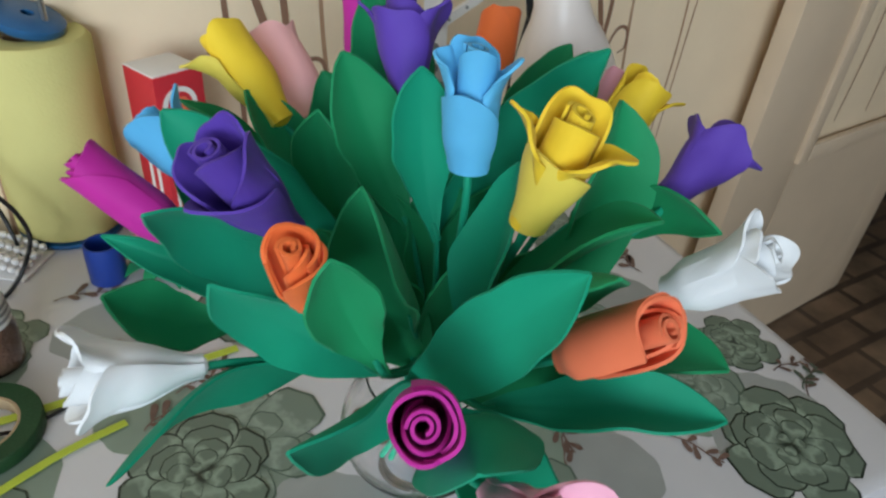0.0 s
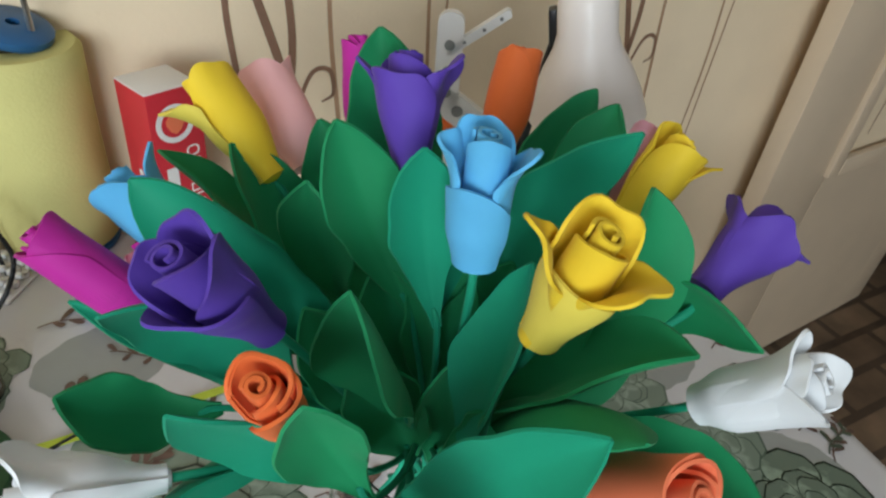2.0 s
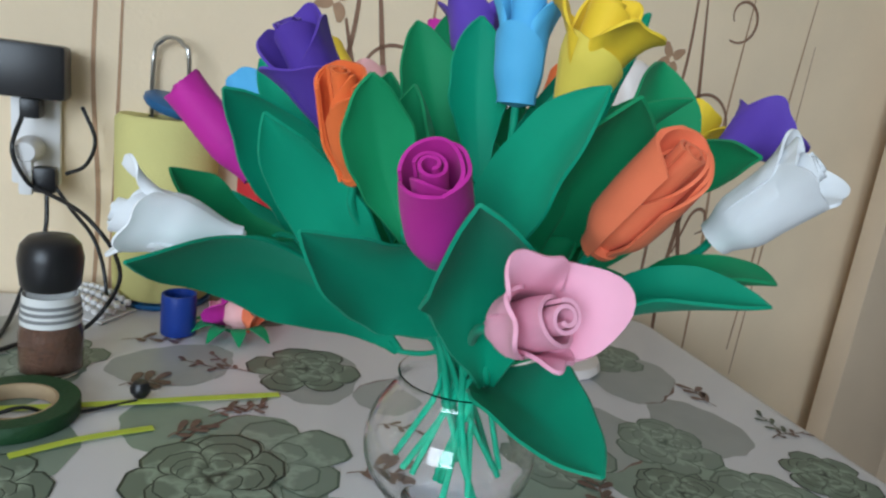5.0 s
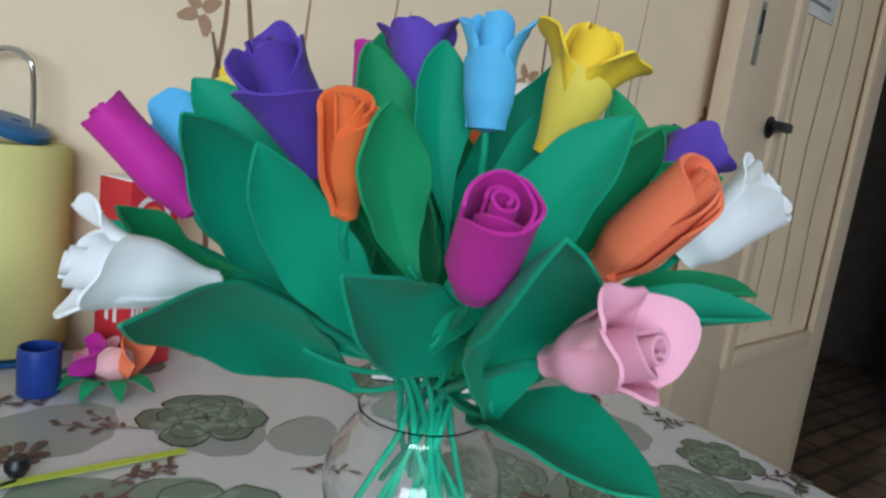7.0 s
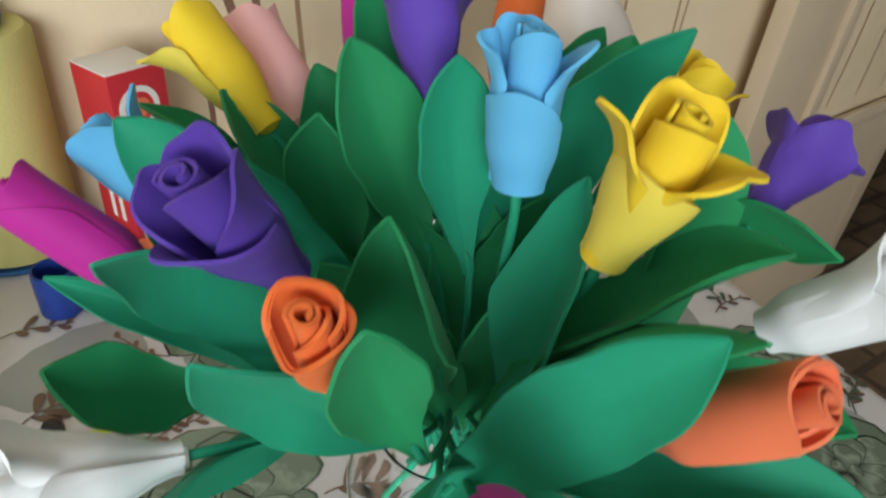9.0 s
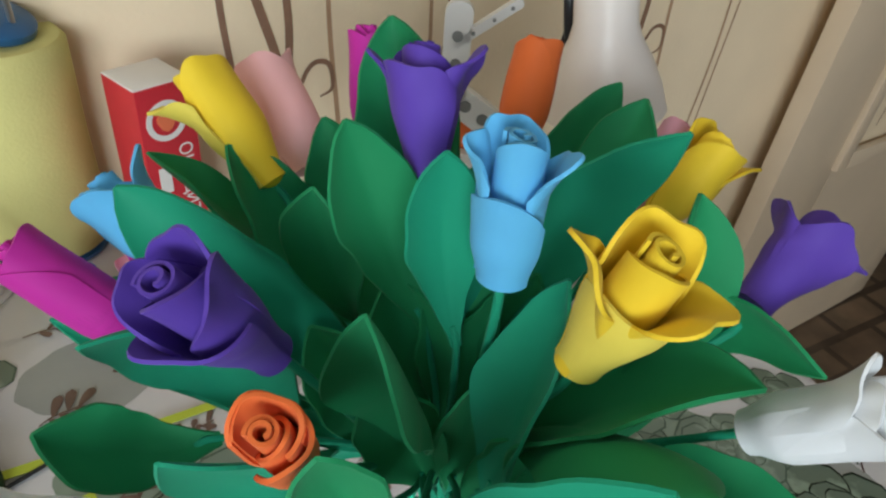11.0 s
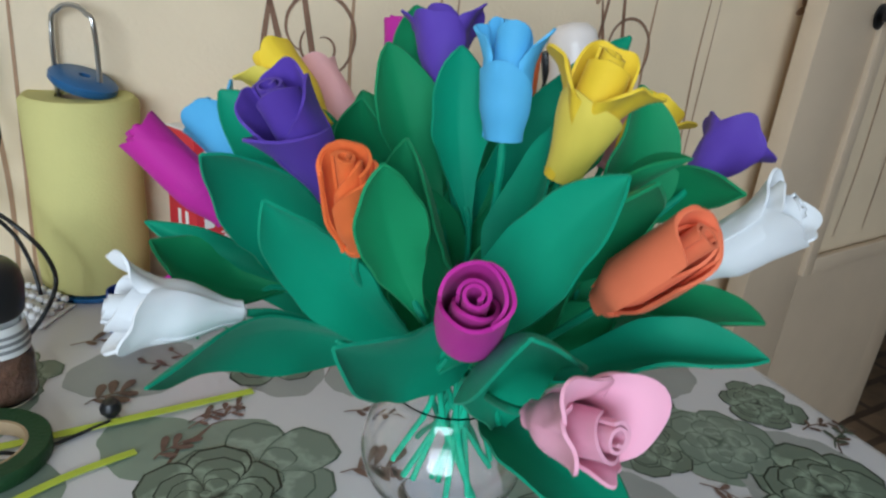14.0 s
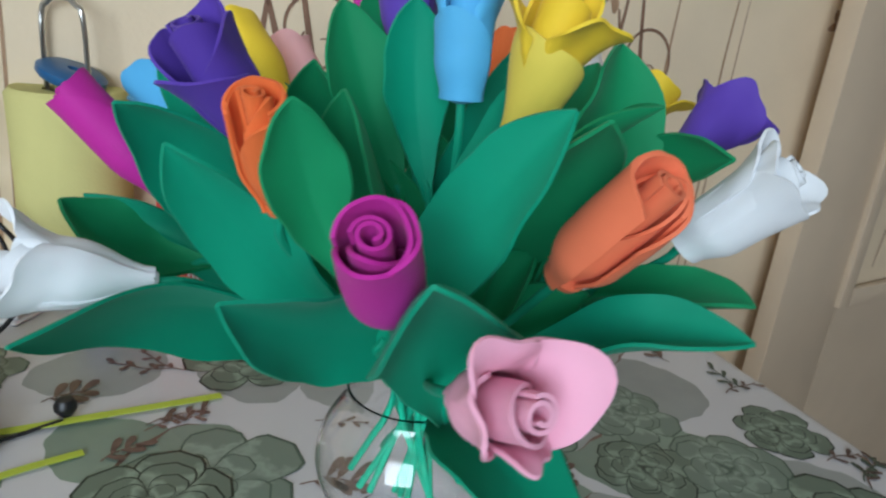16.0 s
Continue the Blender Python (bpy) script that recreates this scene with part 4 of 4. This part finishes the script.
leaf(white_right, (0.1229, -0.0638, 0.9440), (0.0540, -0.0242, 0.8992), 0.0368, (-0.49, 0.12, 0.86), -0.17, 0.16, 0.025, GREEN, fat=0.69, side_bend=-0.04, seed=26)
leaf(orange_back, (0.0550, 0.1559, 1.0081), (0.0074, 0.0794, 0.9331), 0.0340, (0.25, -0.75, 0.61), 0.10, 0.14, 0.02, GREEN, fat=0.55, side_bend=-0.02, seed=27)
leaf(yellow_right, (0.0632, 0.1231, 1.0149), (0.0329, 0.0697, 0.9377), 0.0378, (-0.39, -0.68, 0.62), 0.07, 0.14, 0.02, GREEN, fat=0.61, side_bend=0.01, seed=28)
leaf(pink_left, (-0.090, 0.085, 0.998), (-0.050, 0.045, 0.925), 0.036, (0.1, -1, 0.4), 0.05, 0.14, 0.02, GREEN, seed=29)
leaf(magenta_back, (-0.010, 0.070, 1.000), (-0.008, 0.030, 0.915), 0.036, (0.1, -1, 0.4), 0.05, 0.14, 0.02, GREEN, seed=30)
leaf(magenta_left, (-0.150, 0.010, 0.960), (-0.060, 0.010, 0.910), 0.034, (0.1, -1, 0.7), -0.05, 0.14, 0.02, GREEN, seed=31)
# shorter leaves low in the heart of the bunch
leaf(purple_back, (-0.0422, 0.0185, 0.9650), (-0.0152, 0.0034, 0.8765), 0.04, (0.2, -1, 0.4), 0.06, 0.16, 0.025, GREEN, fat=0.6, side_bend=0.0, seed=41)
leaf(purple_back, (-0.0152, 0.0287, 0.9777), (-0.0067, 0.0084, 0.8765), 0.038, (0.1, -1, 0.3), 0.05, 0.16, 0.025, GREEN, fat=0.6, side_bend=0.03, seed=42)
leaf(yellow_front, (0.0185, 0.0236, 0.9734), (0.0017, 0.0067, 0.8765), 0.04, (-0.2, -1, 0.4), 0.05, 0.16, 0.025, GREEN, fat=0.6, side_bend=-0.03, seed=43)
leaf(yellow_front, (0.0506, 0.0051, 0.9481), (0.0118, -0.0051, 0.8748), 0.04, (-0.3, -1, 0.7), 0.04, 0.16, 0.025, GREEN, fat=0.6, side_bend=0.0, seed=44)
leaf(yellow_right, (0.0422, -0.0337, 0.9422), (0.0051, -0.0253, 0.8723), 0.036, (-0.3, -0.9, 0.8), -0.05, 0.16, 0.025, GREEN, fat=0.6, side_bend=0.0, seed=45)
leaf(orange_bud, (-0.0405, -0.0253, 0.9481), (-0.0135, -0.0185, 0.8748), 0.036, (0.2, -1, 0.5), 0.05, 0.16, 0.025, GREEN, fat=0.6, side_bend=0.0, seed=46)
leaf(blue_front, (0.0000, -0.0202, 0.9481), (-0.0034, -0.0169, 0.8723), 0.03, (0.1, -1, 0.4), 0.08, 0.16, 0.025, GREEN, fat=0.6, side_bend=0.05, seed=47)
leaf(purple_big, (-0.0717, -0.0034, 0.9481), (-0.0253, -0.0034, 0.8748), 0.038, (0.2, -1, 0.6), 0.05, 0.16, 0.025, GREEN, fat=0.6, side_bend=0.0, seed=48)
leaf(orange_wide, (0.0658, -0.0438, 0.9313), (0.0118, -0.0287, 0.8697), 0.036, (-0.2, -0.9, 0.9), -0.06, 0.16, 0.025, GREEN, fat=0.6, side_bend=0.0, seed=49)


# ---- things on the table ----
def build_towel_roll():
    R, H = 0.0575, 0.215
    at = Matrix.Translation((-0.454, 0.287, 0.7508))
    stand = tagged(group_of("towel_holder", at), "wire paper towel holder with a blue plastic top", "holder")
    mesh_thing("base_plate", lathe([(0.0001, 0), (0.055, 0), (0.057, 0.002), (0.057, 0.006), (0.0001, 0.008)], 40), BLUEPLASTIC, stand)
    mesh_thing("wire_loop", tube([(-0.024, 0, 0.008), (-0.024, 0, 0.15), (-0.024, 0, 0.285), (-0.015, 0, 0.308), (0, 0, 0.314), (0.015, 0, 0.308), (0.024, 0, 0.285), (0.024, 0, 0.15), (0.024, 0, 0.008)], 0.0028, 8, 64), STEEL, stand)
    mesh_thing("top_ring", moved(lathe([(0.006, 0), (0.030, 0), (0.034, 0.004), (0.034, 0.010), (0.028, 0.014), (0.006, 0.014)], 32, True), pose(0.004, 0, H + 0.016, 0, 18, 0)), BLUEPLASTIC, stand, "blue plastic top disc")
    roll = mesh_thing("paper_towel_roll", lathe([(0.024, 0.0), (R - 0.004, 0.0), (R, 0.004), (R + 0.0015, 0.05), (R, 0.12), (R + 0.001, H - 0.006), (R - 0.004, H), (0.024, H - 0.001)], 64, True), TOWEL, m=at @ Matrix.Translation((0, 0, 0.0085)))
    tagged(roll, "thick roll of pale yellow paper towel", "paper towel")
    mesh_thing("card_core", lathe([(0.0205, 0.002), (0.0236, 0.002), (0.0236, H - 0.004), (0.0205, H - 0.004)], 32, True), CARD, roll)


build_towel_roll()


def text_mesh(word, size, depth=0.0002):
    cu = bpy.data.curves.new("text", "FONT")
    cu.body, cu.size, cu.extrude, cu.align_x, cu.align_y = word, size, depth, "CENTER", "CENTER"
    ob = bpy.data.objects.new("text", cu)
    me = bpy.data.meshes.new_from_object(ob)
    bpy.data.objects.remove(ob)
    geo = ([v.co.copy() for v in me.vertices], [tuple(p.vertices) for p in me.polygons])
    return geo


def build_box():
    w, d, hh = 0.056, 0.053, 0.200
    box = tagged(group_of("carton", pose(-0.319, 0.266, 0.7508, 0, 0, 58)), "red and white medicine carton with a strawberry badge", "box")
    mesh_thing("box_body", block(w, d, hh, 0.0012, Matrix.Translation((0.028, 0.0265, 0))), RED, box)
    mesh_thing("lid", block(w - 0.001, d - 0.001, 0.004, 0.001, Matrix.Translation((0.028, 0.0275, hh - 0.0028))), BOXWHITE, box, "white card lid")
    front = pose(0.028, -0.0006, 0, 90, 0, 0)

    def ring(r0, r1, x, z, mt, name, depth=0.0004):
        mesh_thing(name, moved(lathe([(r0, 0), (r1, 0), (r1, depth), (r0, depth)], 32, True), pose(0.028 + x, 0, z, 90, 0, 0)), mt, box)

    ring(0.0145, 0.0200, -0.002, hh - 0.034, BOXWHITE, "badge_ring")
    berry = [(0.0001, -0.011), (0.005, -0.008), (0.009, -0.001), (0.0095, 0.004), (0.006, 0.008), (0.0001, 0.009)]
    pts = [(r, z) for r, z in berry] + [(-r, z) for r, z in reversed(berry)]
    mesh_thing("badge", moved(plate(pts, 0, 0.0008), pose(0.026, -0.0001, hh - 0.034, 90, 0, 0)), CORAL, box, "strawberry badge")
    mesh_thing("lettering", moved(text_mesh("ОНИЦИТ", 0.019), pose(0.040, -0.0003, 0.098, 90, 90, 0)), BOXWHITE, box)
    mesh_thing("white_panel", block(0.012, 0.0006, 0.028, 0, Matrix.Translation((0.016, -0.0004, 0.092))), BOXWHITE, box)
    for k in range(3):
        mesh_thing("text_bar", block(0.003, 0.0006, 0.05, 0, Matrix.Translation((0.008 + 0.005 * k, -0.0004, 0.02))), BOXWHITE, box)
    for s in range(2):
        mesh_thing("side_bar", block(0.0006, 0.006, 0.06, 0, Matrix.Translation((0.0002, 0.018 + 0.014 * s, 0.05))), BOXWHITE, box)
    mesh_thing("side_badge", moved(lathe([(0.011, 0), (0.015, 0), (0.015, 0.0004), (0.011, 0.0004)], 28, True), pose(0.0006, 0.0275, hh - 0.034, 0, -90, 0)), BOXWHITE, box)


build_box()


def build_cap():
    r, hh = 0.0185, 0.046
    prof = [(0.0001, 0.0), (r - 0.002, 0.0), (r, 0.002), (r, hh - 0.006), (r * 0.96, hh), (r * 0.86, hh), (r * 0.84, 0.004), (0.0001, 0.004)]
    cap = mesh_thing("bottle_cap", lathe(prof, 40), NAVY, m=Matrix.Translation((-0.366, 0.197, 0.7508)))
    tagged(cap, "dark blue plastic bottle cap standing open end up", "cap")


build_cap()


def build_table_flower():
    thing = tagged(group_of("small_foam_flower", Matrix.Translation((-0.318, 0.235, 0.7508))), "small pink and orange foam flower lying on the table", "artificial flower")
    for k, (x, y, mt, s) in enumerate(((-0.020, 0.000, MAGENTA, 1.0), (-0.010, 0.004, PINK, 0.9), (0.018, 0.004, CORAL, 1.0), (0.010, -0.004, SALMON, 0.85))):
        geo = petal_geo(0.042 * s, 0.022 * s, 60 * k, 200, 0.35, 1.0, 300 + k, base_r=0.3)
        mesh_thing("petal", moved(geo, pose(x, y, 0.004, 20 * (-1) ** k, 12 * (-1 if x < 0 else 1), 30 * k)), mt, thing)
    for k in range(5):
        a = -2.9 + 0.65 * k

        def fn(u, v, a=a):
            w = 0.017 * math.sin(math.pi * min(1, u * 0.93 + 0.05)) * (2 * v - 1) / 2
            r = 0.012 + 0.042 * u
            return (r * math.cos(a) - w * math.sin(a), r * math.sin(a) + w * math.cos(a), 0.003 + 0.014 * math.sin(math.pi * u) * 0.8)

        mesh_thing("leaf", sheet(fn, 10, 4, 0.0012), GREEN, thing)


build_table_flower()


def build_vial(x, y):
    v = tagged(group_of("glass_vial", Matrix.Translation((x, y, 0.7508))), "small clear glass vial with a silver cap", "vial")
    tb = mesh_thing("tube_body", lathe([(0.0001, 0), (0.0065, 0), (0.008, 0.0015), (0.008, 0.040), (0.006, 0.044), (0.005, 0.044), (0.0068, 0.039), (0.0068, 0.003), (0.0001, 0.002)], 24), GLASS, v)
    tb.visible_shadow = False
    mesh_thing("cap", lathe([(0.0001, 0.0445), (0.0085, 0.0445), (0.0085, 0.064), (0.007, 0.066), (0.0001, 0.066)], 24), STEEL, v, "silver screw cap")


build_vial(-0.269, 0.335)
build_vial(-0.228, 0.325)


def build_mill():
    at = Matrix.Translation((-0.402, 0.062, 0.7508))
    jar = tagged(group_of("spice_mill", at), "glass spice mill with a black cap and paper label", "spice jar")
    body = mesh_thing("jar", lathe([(0.0001, 0), (0.024, 0), (0.0265, 0.003), (0.0265, 0.040), (0.023, 0.052), (0.0205, 0.075), (0.0205, 0.080), (0.0001, 0.080)], 40), GLASS, jar)
    body.visible_shadow = False
    mesh_thing("spice", lathe([(0.0001, 0.004), (0.023, 0.004), (0.0245, 0.008), (0.0245, 0.038), (0.0215, 0.048), (0.0001, 0.048)], 32), SPICE, jar, "brown ground spice")
    mesh_thing("label", lathe([(0.0243, 0.048), (0.0250, 0.048), (0.0230, 0.075), (0.0223, 0.075)], 40, True), LABEL, jar, "white printed label")
    for k in range(3):
        mesh_thing("text_bar", moved(lathe([(0.0252 - 0.0005 * k, 0), (0.0256 - 0.0005 * k, 0), (0.0254 - 0.0005 * k, 0.003), (0.0250 - 0.0005 * k, 0.003)], 40, True), Matrix.Translation((0, 0, 0.053 + 0.006 * k))), GREYINK, jar)
    mesh_thing("cap", lathe([(0.0001, 0.080), (0.022, 0.0802), (0.0245, 0.084), (0.026, 0.098), (0.0265, 0.108), (0.024, 0.120), (0.018, 0.127), (0.0001, 0.129)], 40), BLACK, jar, "black grinder cap")


build_mill()


def build_tape_roll():
    at = pose(-0.362, -0.016, 0.7508, 0, 0, 0)
    ob = mesh_thing("tape_roll", lathe([(0.032, 0.0), (0.0470, 0.0), (0.0480, 0.001), (0.0480, 0.0125), (0.0470, 0.0135), (0.032, 0.0135)], 56, True), DARKTAPE, m=at)
    tagged(ob, "roll of dark green florist tape lying flat", "tape")
    mesh_thing("card_core", lathe([(0.0295, 0.0004), (0.0318, 0.0004), (0.0318, 0.0132), (0.0295, 0.0132)], 48, True), CARD, ob)


build_tape_roll()


def build_strip(pts, width, label):
    line = smooth_line(pts, 30)

    def fn(u, v):
        i = min(len(line) - 1, int(round(u * (len(line) - 1))))
        t = (line[min(i + 1, len(line) - 1)] - line[max(i - 1, 0)]).normalized()
        s = Vector((-t.y, t.x, 0)).normalized()
        return line[i] + s * width * (v - 0.5)

    ob = mesh_thing("tape_strip", sheet(fn, len(line) - 1, 3, 0.0006), LIME)
    return tagged(ob, label, "tape strip")


build_strip([(-0.200, 0.120, 0.7520), (-0.255, 0.075, 0.7535), (-0.325, 0.022, 0.7530), (-0.385, -0.020, 0.7520)], 0.0085, "lime green strip of florist tape on the cloth")
build_strip([(-0.258, 0.018, 0.7515), (-0.290, -0.020, 0.7525), (-0.318, -0.062, 0.7515)], 0.0075, "short lime green strip of tape on the cloth")
bead = mesh_thing("black_bead", lathe([(0.0001, 0), (0.005, 0.001), (0.0085, 0.006), (0.0088, 0.010), (0.006, 0.015), (0.0001, 0.0165)], 24), BLACK, m=Matrix.Translation((-0.301, 0.056, 0.7508)))
tagged(bead, "small black plastic bead", "bead")


def cable(pts, r, label):
    return tagged(mesh_thing("cable", tube(pts, r, 8, 60), BLACK), label, "cable")


cable([(-0.296, 0.046, 0.7535), (-0.330, -0.002, 0.7535), (-0.345, -0.030, 0.7680), (-0.375, -0.072, 0.7545), (-0.43, -0.10, 0.7535)], 0.0016, "thin black wire running over the cloth")
cable([(-0.545, 0.185, 0.885), (-0.495, 0.185, 0.872), (-0.465, 0.185, 0.855), (-0.440, 0.187, 0.826), (-0.431, 0.180, 0.795), (-0.445, 0.150, 0.7545), (-0.462, 0.10, 0.7540), (-0.468, 0.03, 0.7535)], 0.0024, "black power cable looping in front of the towel roll")
def room_line(*pts):
    return [ROOM @ Vector((x, BACK - y, z)) for x, y, z in pts]


cable(room_line((-0.345, 0.045, 0.962), (-0.352, 0.060, 0.925), (-0.338, 0.056, 0.890), (-0.326, 0.042, 0.884)), 0.0024, "black adapter cable bent down to the joint")
cable(room_line((-0.322, 0.045, 0.880), (-0.322, 0.060, 0.835), (-0.335, 0.090, 0.790), (-0.345, 0.130, 0.755), (-0.350, 0.200, 0.7535)), 0.0024, "black adapter cable hanging down the wall")
cable(room_line((-0.314, 0.045, 0.886), (-0.296, 0.055, 0.862), (-0.274, 0.065, 0.835), (-0.262, 0.070, 0.800), (-0.255, 0.085, 0.7535)), 0.0022, "black cable running from the joint to the table")
cable(room_line((-0.304, 0.042, 0.900), (-0.284, 0.040, 0.912), (-0.276, 0.030, 0.940), (-0.290, 0.024, 0.975)), 0.0022, "short black cable looping up to the adapter")


def build_beads():
    """A folded white beaded mat beside the roll."""
    ob = tagged(group_of("beaded_mat", Matrix.Translation((-0.500, 0.200, 0.7508))), "small white beaded mat lying by the roll", "mat")
    v, f = [], []
    for i in range(13):
        for j in range(6):
            g = moved(lathe([(0.0001, 0), (0.0034, 0.001), (0.0044, 0.0038), (0.0034, 0.0068), (0.0001, 0.0076)], 8), Matrix.Translation((-0.05 + 0.0082 * i, -0.02 + 0.0082 * j, 0.001 + 0.012 * math.sin(i * 0.25) + 0.004 * (j % 2))))
            k = len(v)
            v += g[0]
            f += [tuple(q + k for q in fc) for fc in g[1]]
    tagged(mesh_thing("beadwork", (v, f), WHITEPL, ob), kind="stuff")
    mesh_thing("backing", block(0.112, 0.055, 0.002, 0.0005, Matrix.Translation((0, 0, 0))), WHITEPL, ob)


build_beads()


def build_socket():
    m = ROOM @ pose(-0.338, BACK, 0.985)
    s = tagged(group_of("socket", m), "white wall socket under a black power adapter", "socket", kind="structure")
    mesh_thing("plate", block(0.050, 0.012, 0.150, 0.004, Matrix.Translation((0.0, -0.006, -0.105))), WHITEPL, s)
    ad = tagged(group_of("power_adapter", m @ pose(0, -0.013, 0)), "black plug-in power adapter in the socket", "power adapter")
    mesh_thing("adapter_body", block(0.072, 0.046, 0.058, 0.006, Matrix.Translation((0, -0.0235, -0.004))), BLACK, ad)
    mesh_thing("plug_neck", block(0.02, 0.03, 0.022, 0.004, Matrix.Translation((0.0, -0.02, -0.026))), BLACK, ad)
    plug = tagged(group_of("white_plug", m @ pose(-0.004, -0.013, -0.062)), "white mains plug below the black adapter", "plug")
    mesh_thing("plug_body", moved(lathe([(0.0001, 0.040), (0.010, 0.040), (0.014, 0.034), (0.015, 0.006), (0.013, 0.0), (0.0001, 0.0)], 24), pose(0, 0, 0, 90, 0, 0)), WHITEPL, plug)
    mesh_thing("cord_grip", block(0.014, 0.014, 0.040, 0.004, Matrix.Translation((0, -0.032, -0.048))), WHITEPL, plug)
    joint = tagged(group_of("cable_joint", m @ pose(0.014, -0.040, -0.108)), "black inline cable joint hanging below the plug", "cable joint")
    mesh_thing("joint_body", block(0.024, 0.020, 0.030, 0.006), BLACK, joint)


build_socket()


# ---- the desk lamp ----
def build_lamp():
    lamp = tagged(group_of("desk_lamp", Matrix.Translation((0.080, 0.300, 0.7508))), "white enamel desk lamp with a bell-shaped shade", "lamp")
    head = pose(0, 0, 0.222, 0, -12, 0)
    prof = [(0.0001, 0.130), (0.014, 0.128), (0.022, 0.121), (0.0245, 0.110), (0.0250, 0.086), (0.029, 0.073), (0.038, 0.056), (0.0465, 0.035), (0.0515, 0.014), (0.0502, 0.014), (0.045, 0.0345), (0.0367, 0.055), (0.0275, 0.072), (0.0233, 0.086), (0.0230, 0.110), (0.0001, 0.126)]
    mesh_thing("shade", moved(lathe(prof, 56), head), LAMPWHITE, lamp)
    mesh_thing("bulb", moved(lathe([(0.0001, 0.020), (0.012, 0.024), (0.019, 0.034), (0.019, 0.044), (0.011, 0.062), (0.010, 0.090), (0.0001, 0.090)], 24), head), WHITEPL, lamp)
    mesh_thing("joint", moved(block(0.010, 0.016, 0.034, 0.004, Matrix.Translation((-0.027, 0.016, 0.070))), head), BLACK, lamp, "black swivel joint")
    mesh_thing("arm", tube([(-0.040, 0.022, 0.296), (-0.050, 0.045, 0.20), (-0.053, 0.060, 0.10), (-0.050, 0.060, 0.012)], 0.005, 10, 30), BLACK, lamp, "black arm")
    mesh_thing("base", moved(lathe([(0.0001, 0), (0.055, 0), (0.058, 0.004), (0.055, 0.012), (0.02, 0.018), (0.0001, 0.019)], 40), Matrix.Translation((-0.050, 0.060, 0))), LAMPWHITE, lamp)


build_lamp()


def build_bracket():
    """White folding plastic arm with round holes, behind the flowers."""
    b = tagged(group_of("plastic_bracket", pose(-0.040, 0.335, 0.7508, 0, 0, 5)), "white folding plastic bracket with round holes", "bracket")

    def bar(x0, z0, x1, z1, w, nm):
        dx, dz = x1 - x0, z1 - z0
        ln = math.hypot(dx, dz)
        ang = math.degrees(math.atan2(dz, dx))
        m = pose(x0, 0, z0, 0, -ang, 0)
        ob = mesh_thing(nm, moved(plate(rounded_outline(-w / 2, ln + w / 2, -w / 2, w / 2, w * 0.45), -0.005, 0.005), m @ pose(0, 0, 0, 90, 0, 0)), WHITEPL, b)
        for k in (0.25, 0.6, 0.9):
            mesh_thing("hole", moved(lathe([(0.0001, 0), (w * 0.2, 0), (w * 0.2, 0.0012), (0.0001, 0.0012)], 20), m @ pose(ln * k, -0.0048, 0, 90, 0, 0)), GREYINK, ob)

    bar(-0.014, 0.285, -0.012, 0.215, 0.024, "upper_bar")
    bar(-0.012, 0.212, 0.038, 0.180, 0.028, "lower_bar")
    bar(-0.012, 0.262, 0.034, 0.300, 0.008, "thin_bar")
    mesh_thing("red_block", block(0.040, 0.02, 0.05, 0.004, Matrix.Translation((-0.004, 0.014, 0.155))), ORANGE, b, "orange red plastic block")
    mesh_thing("foot", block(0.07, 0.05, 0.155, 0.005, Matrix.Translation((0.01, 0.02, 0))), WHITEPL, b)


build_bracket()
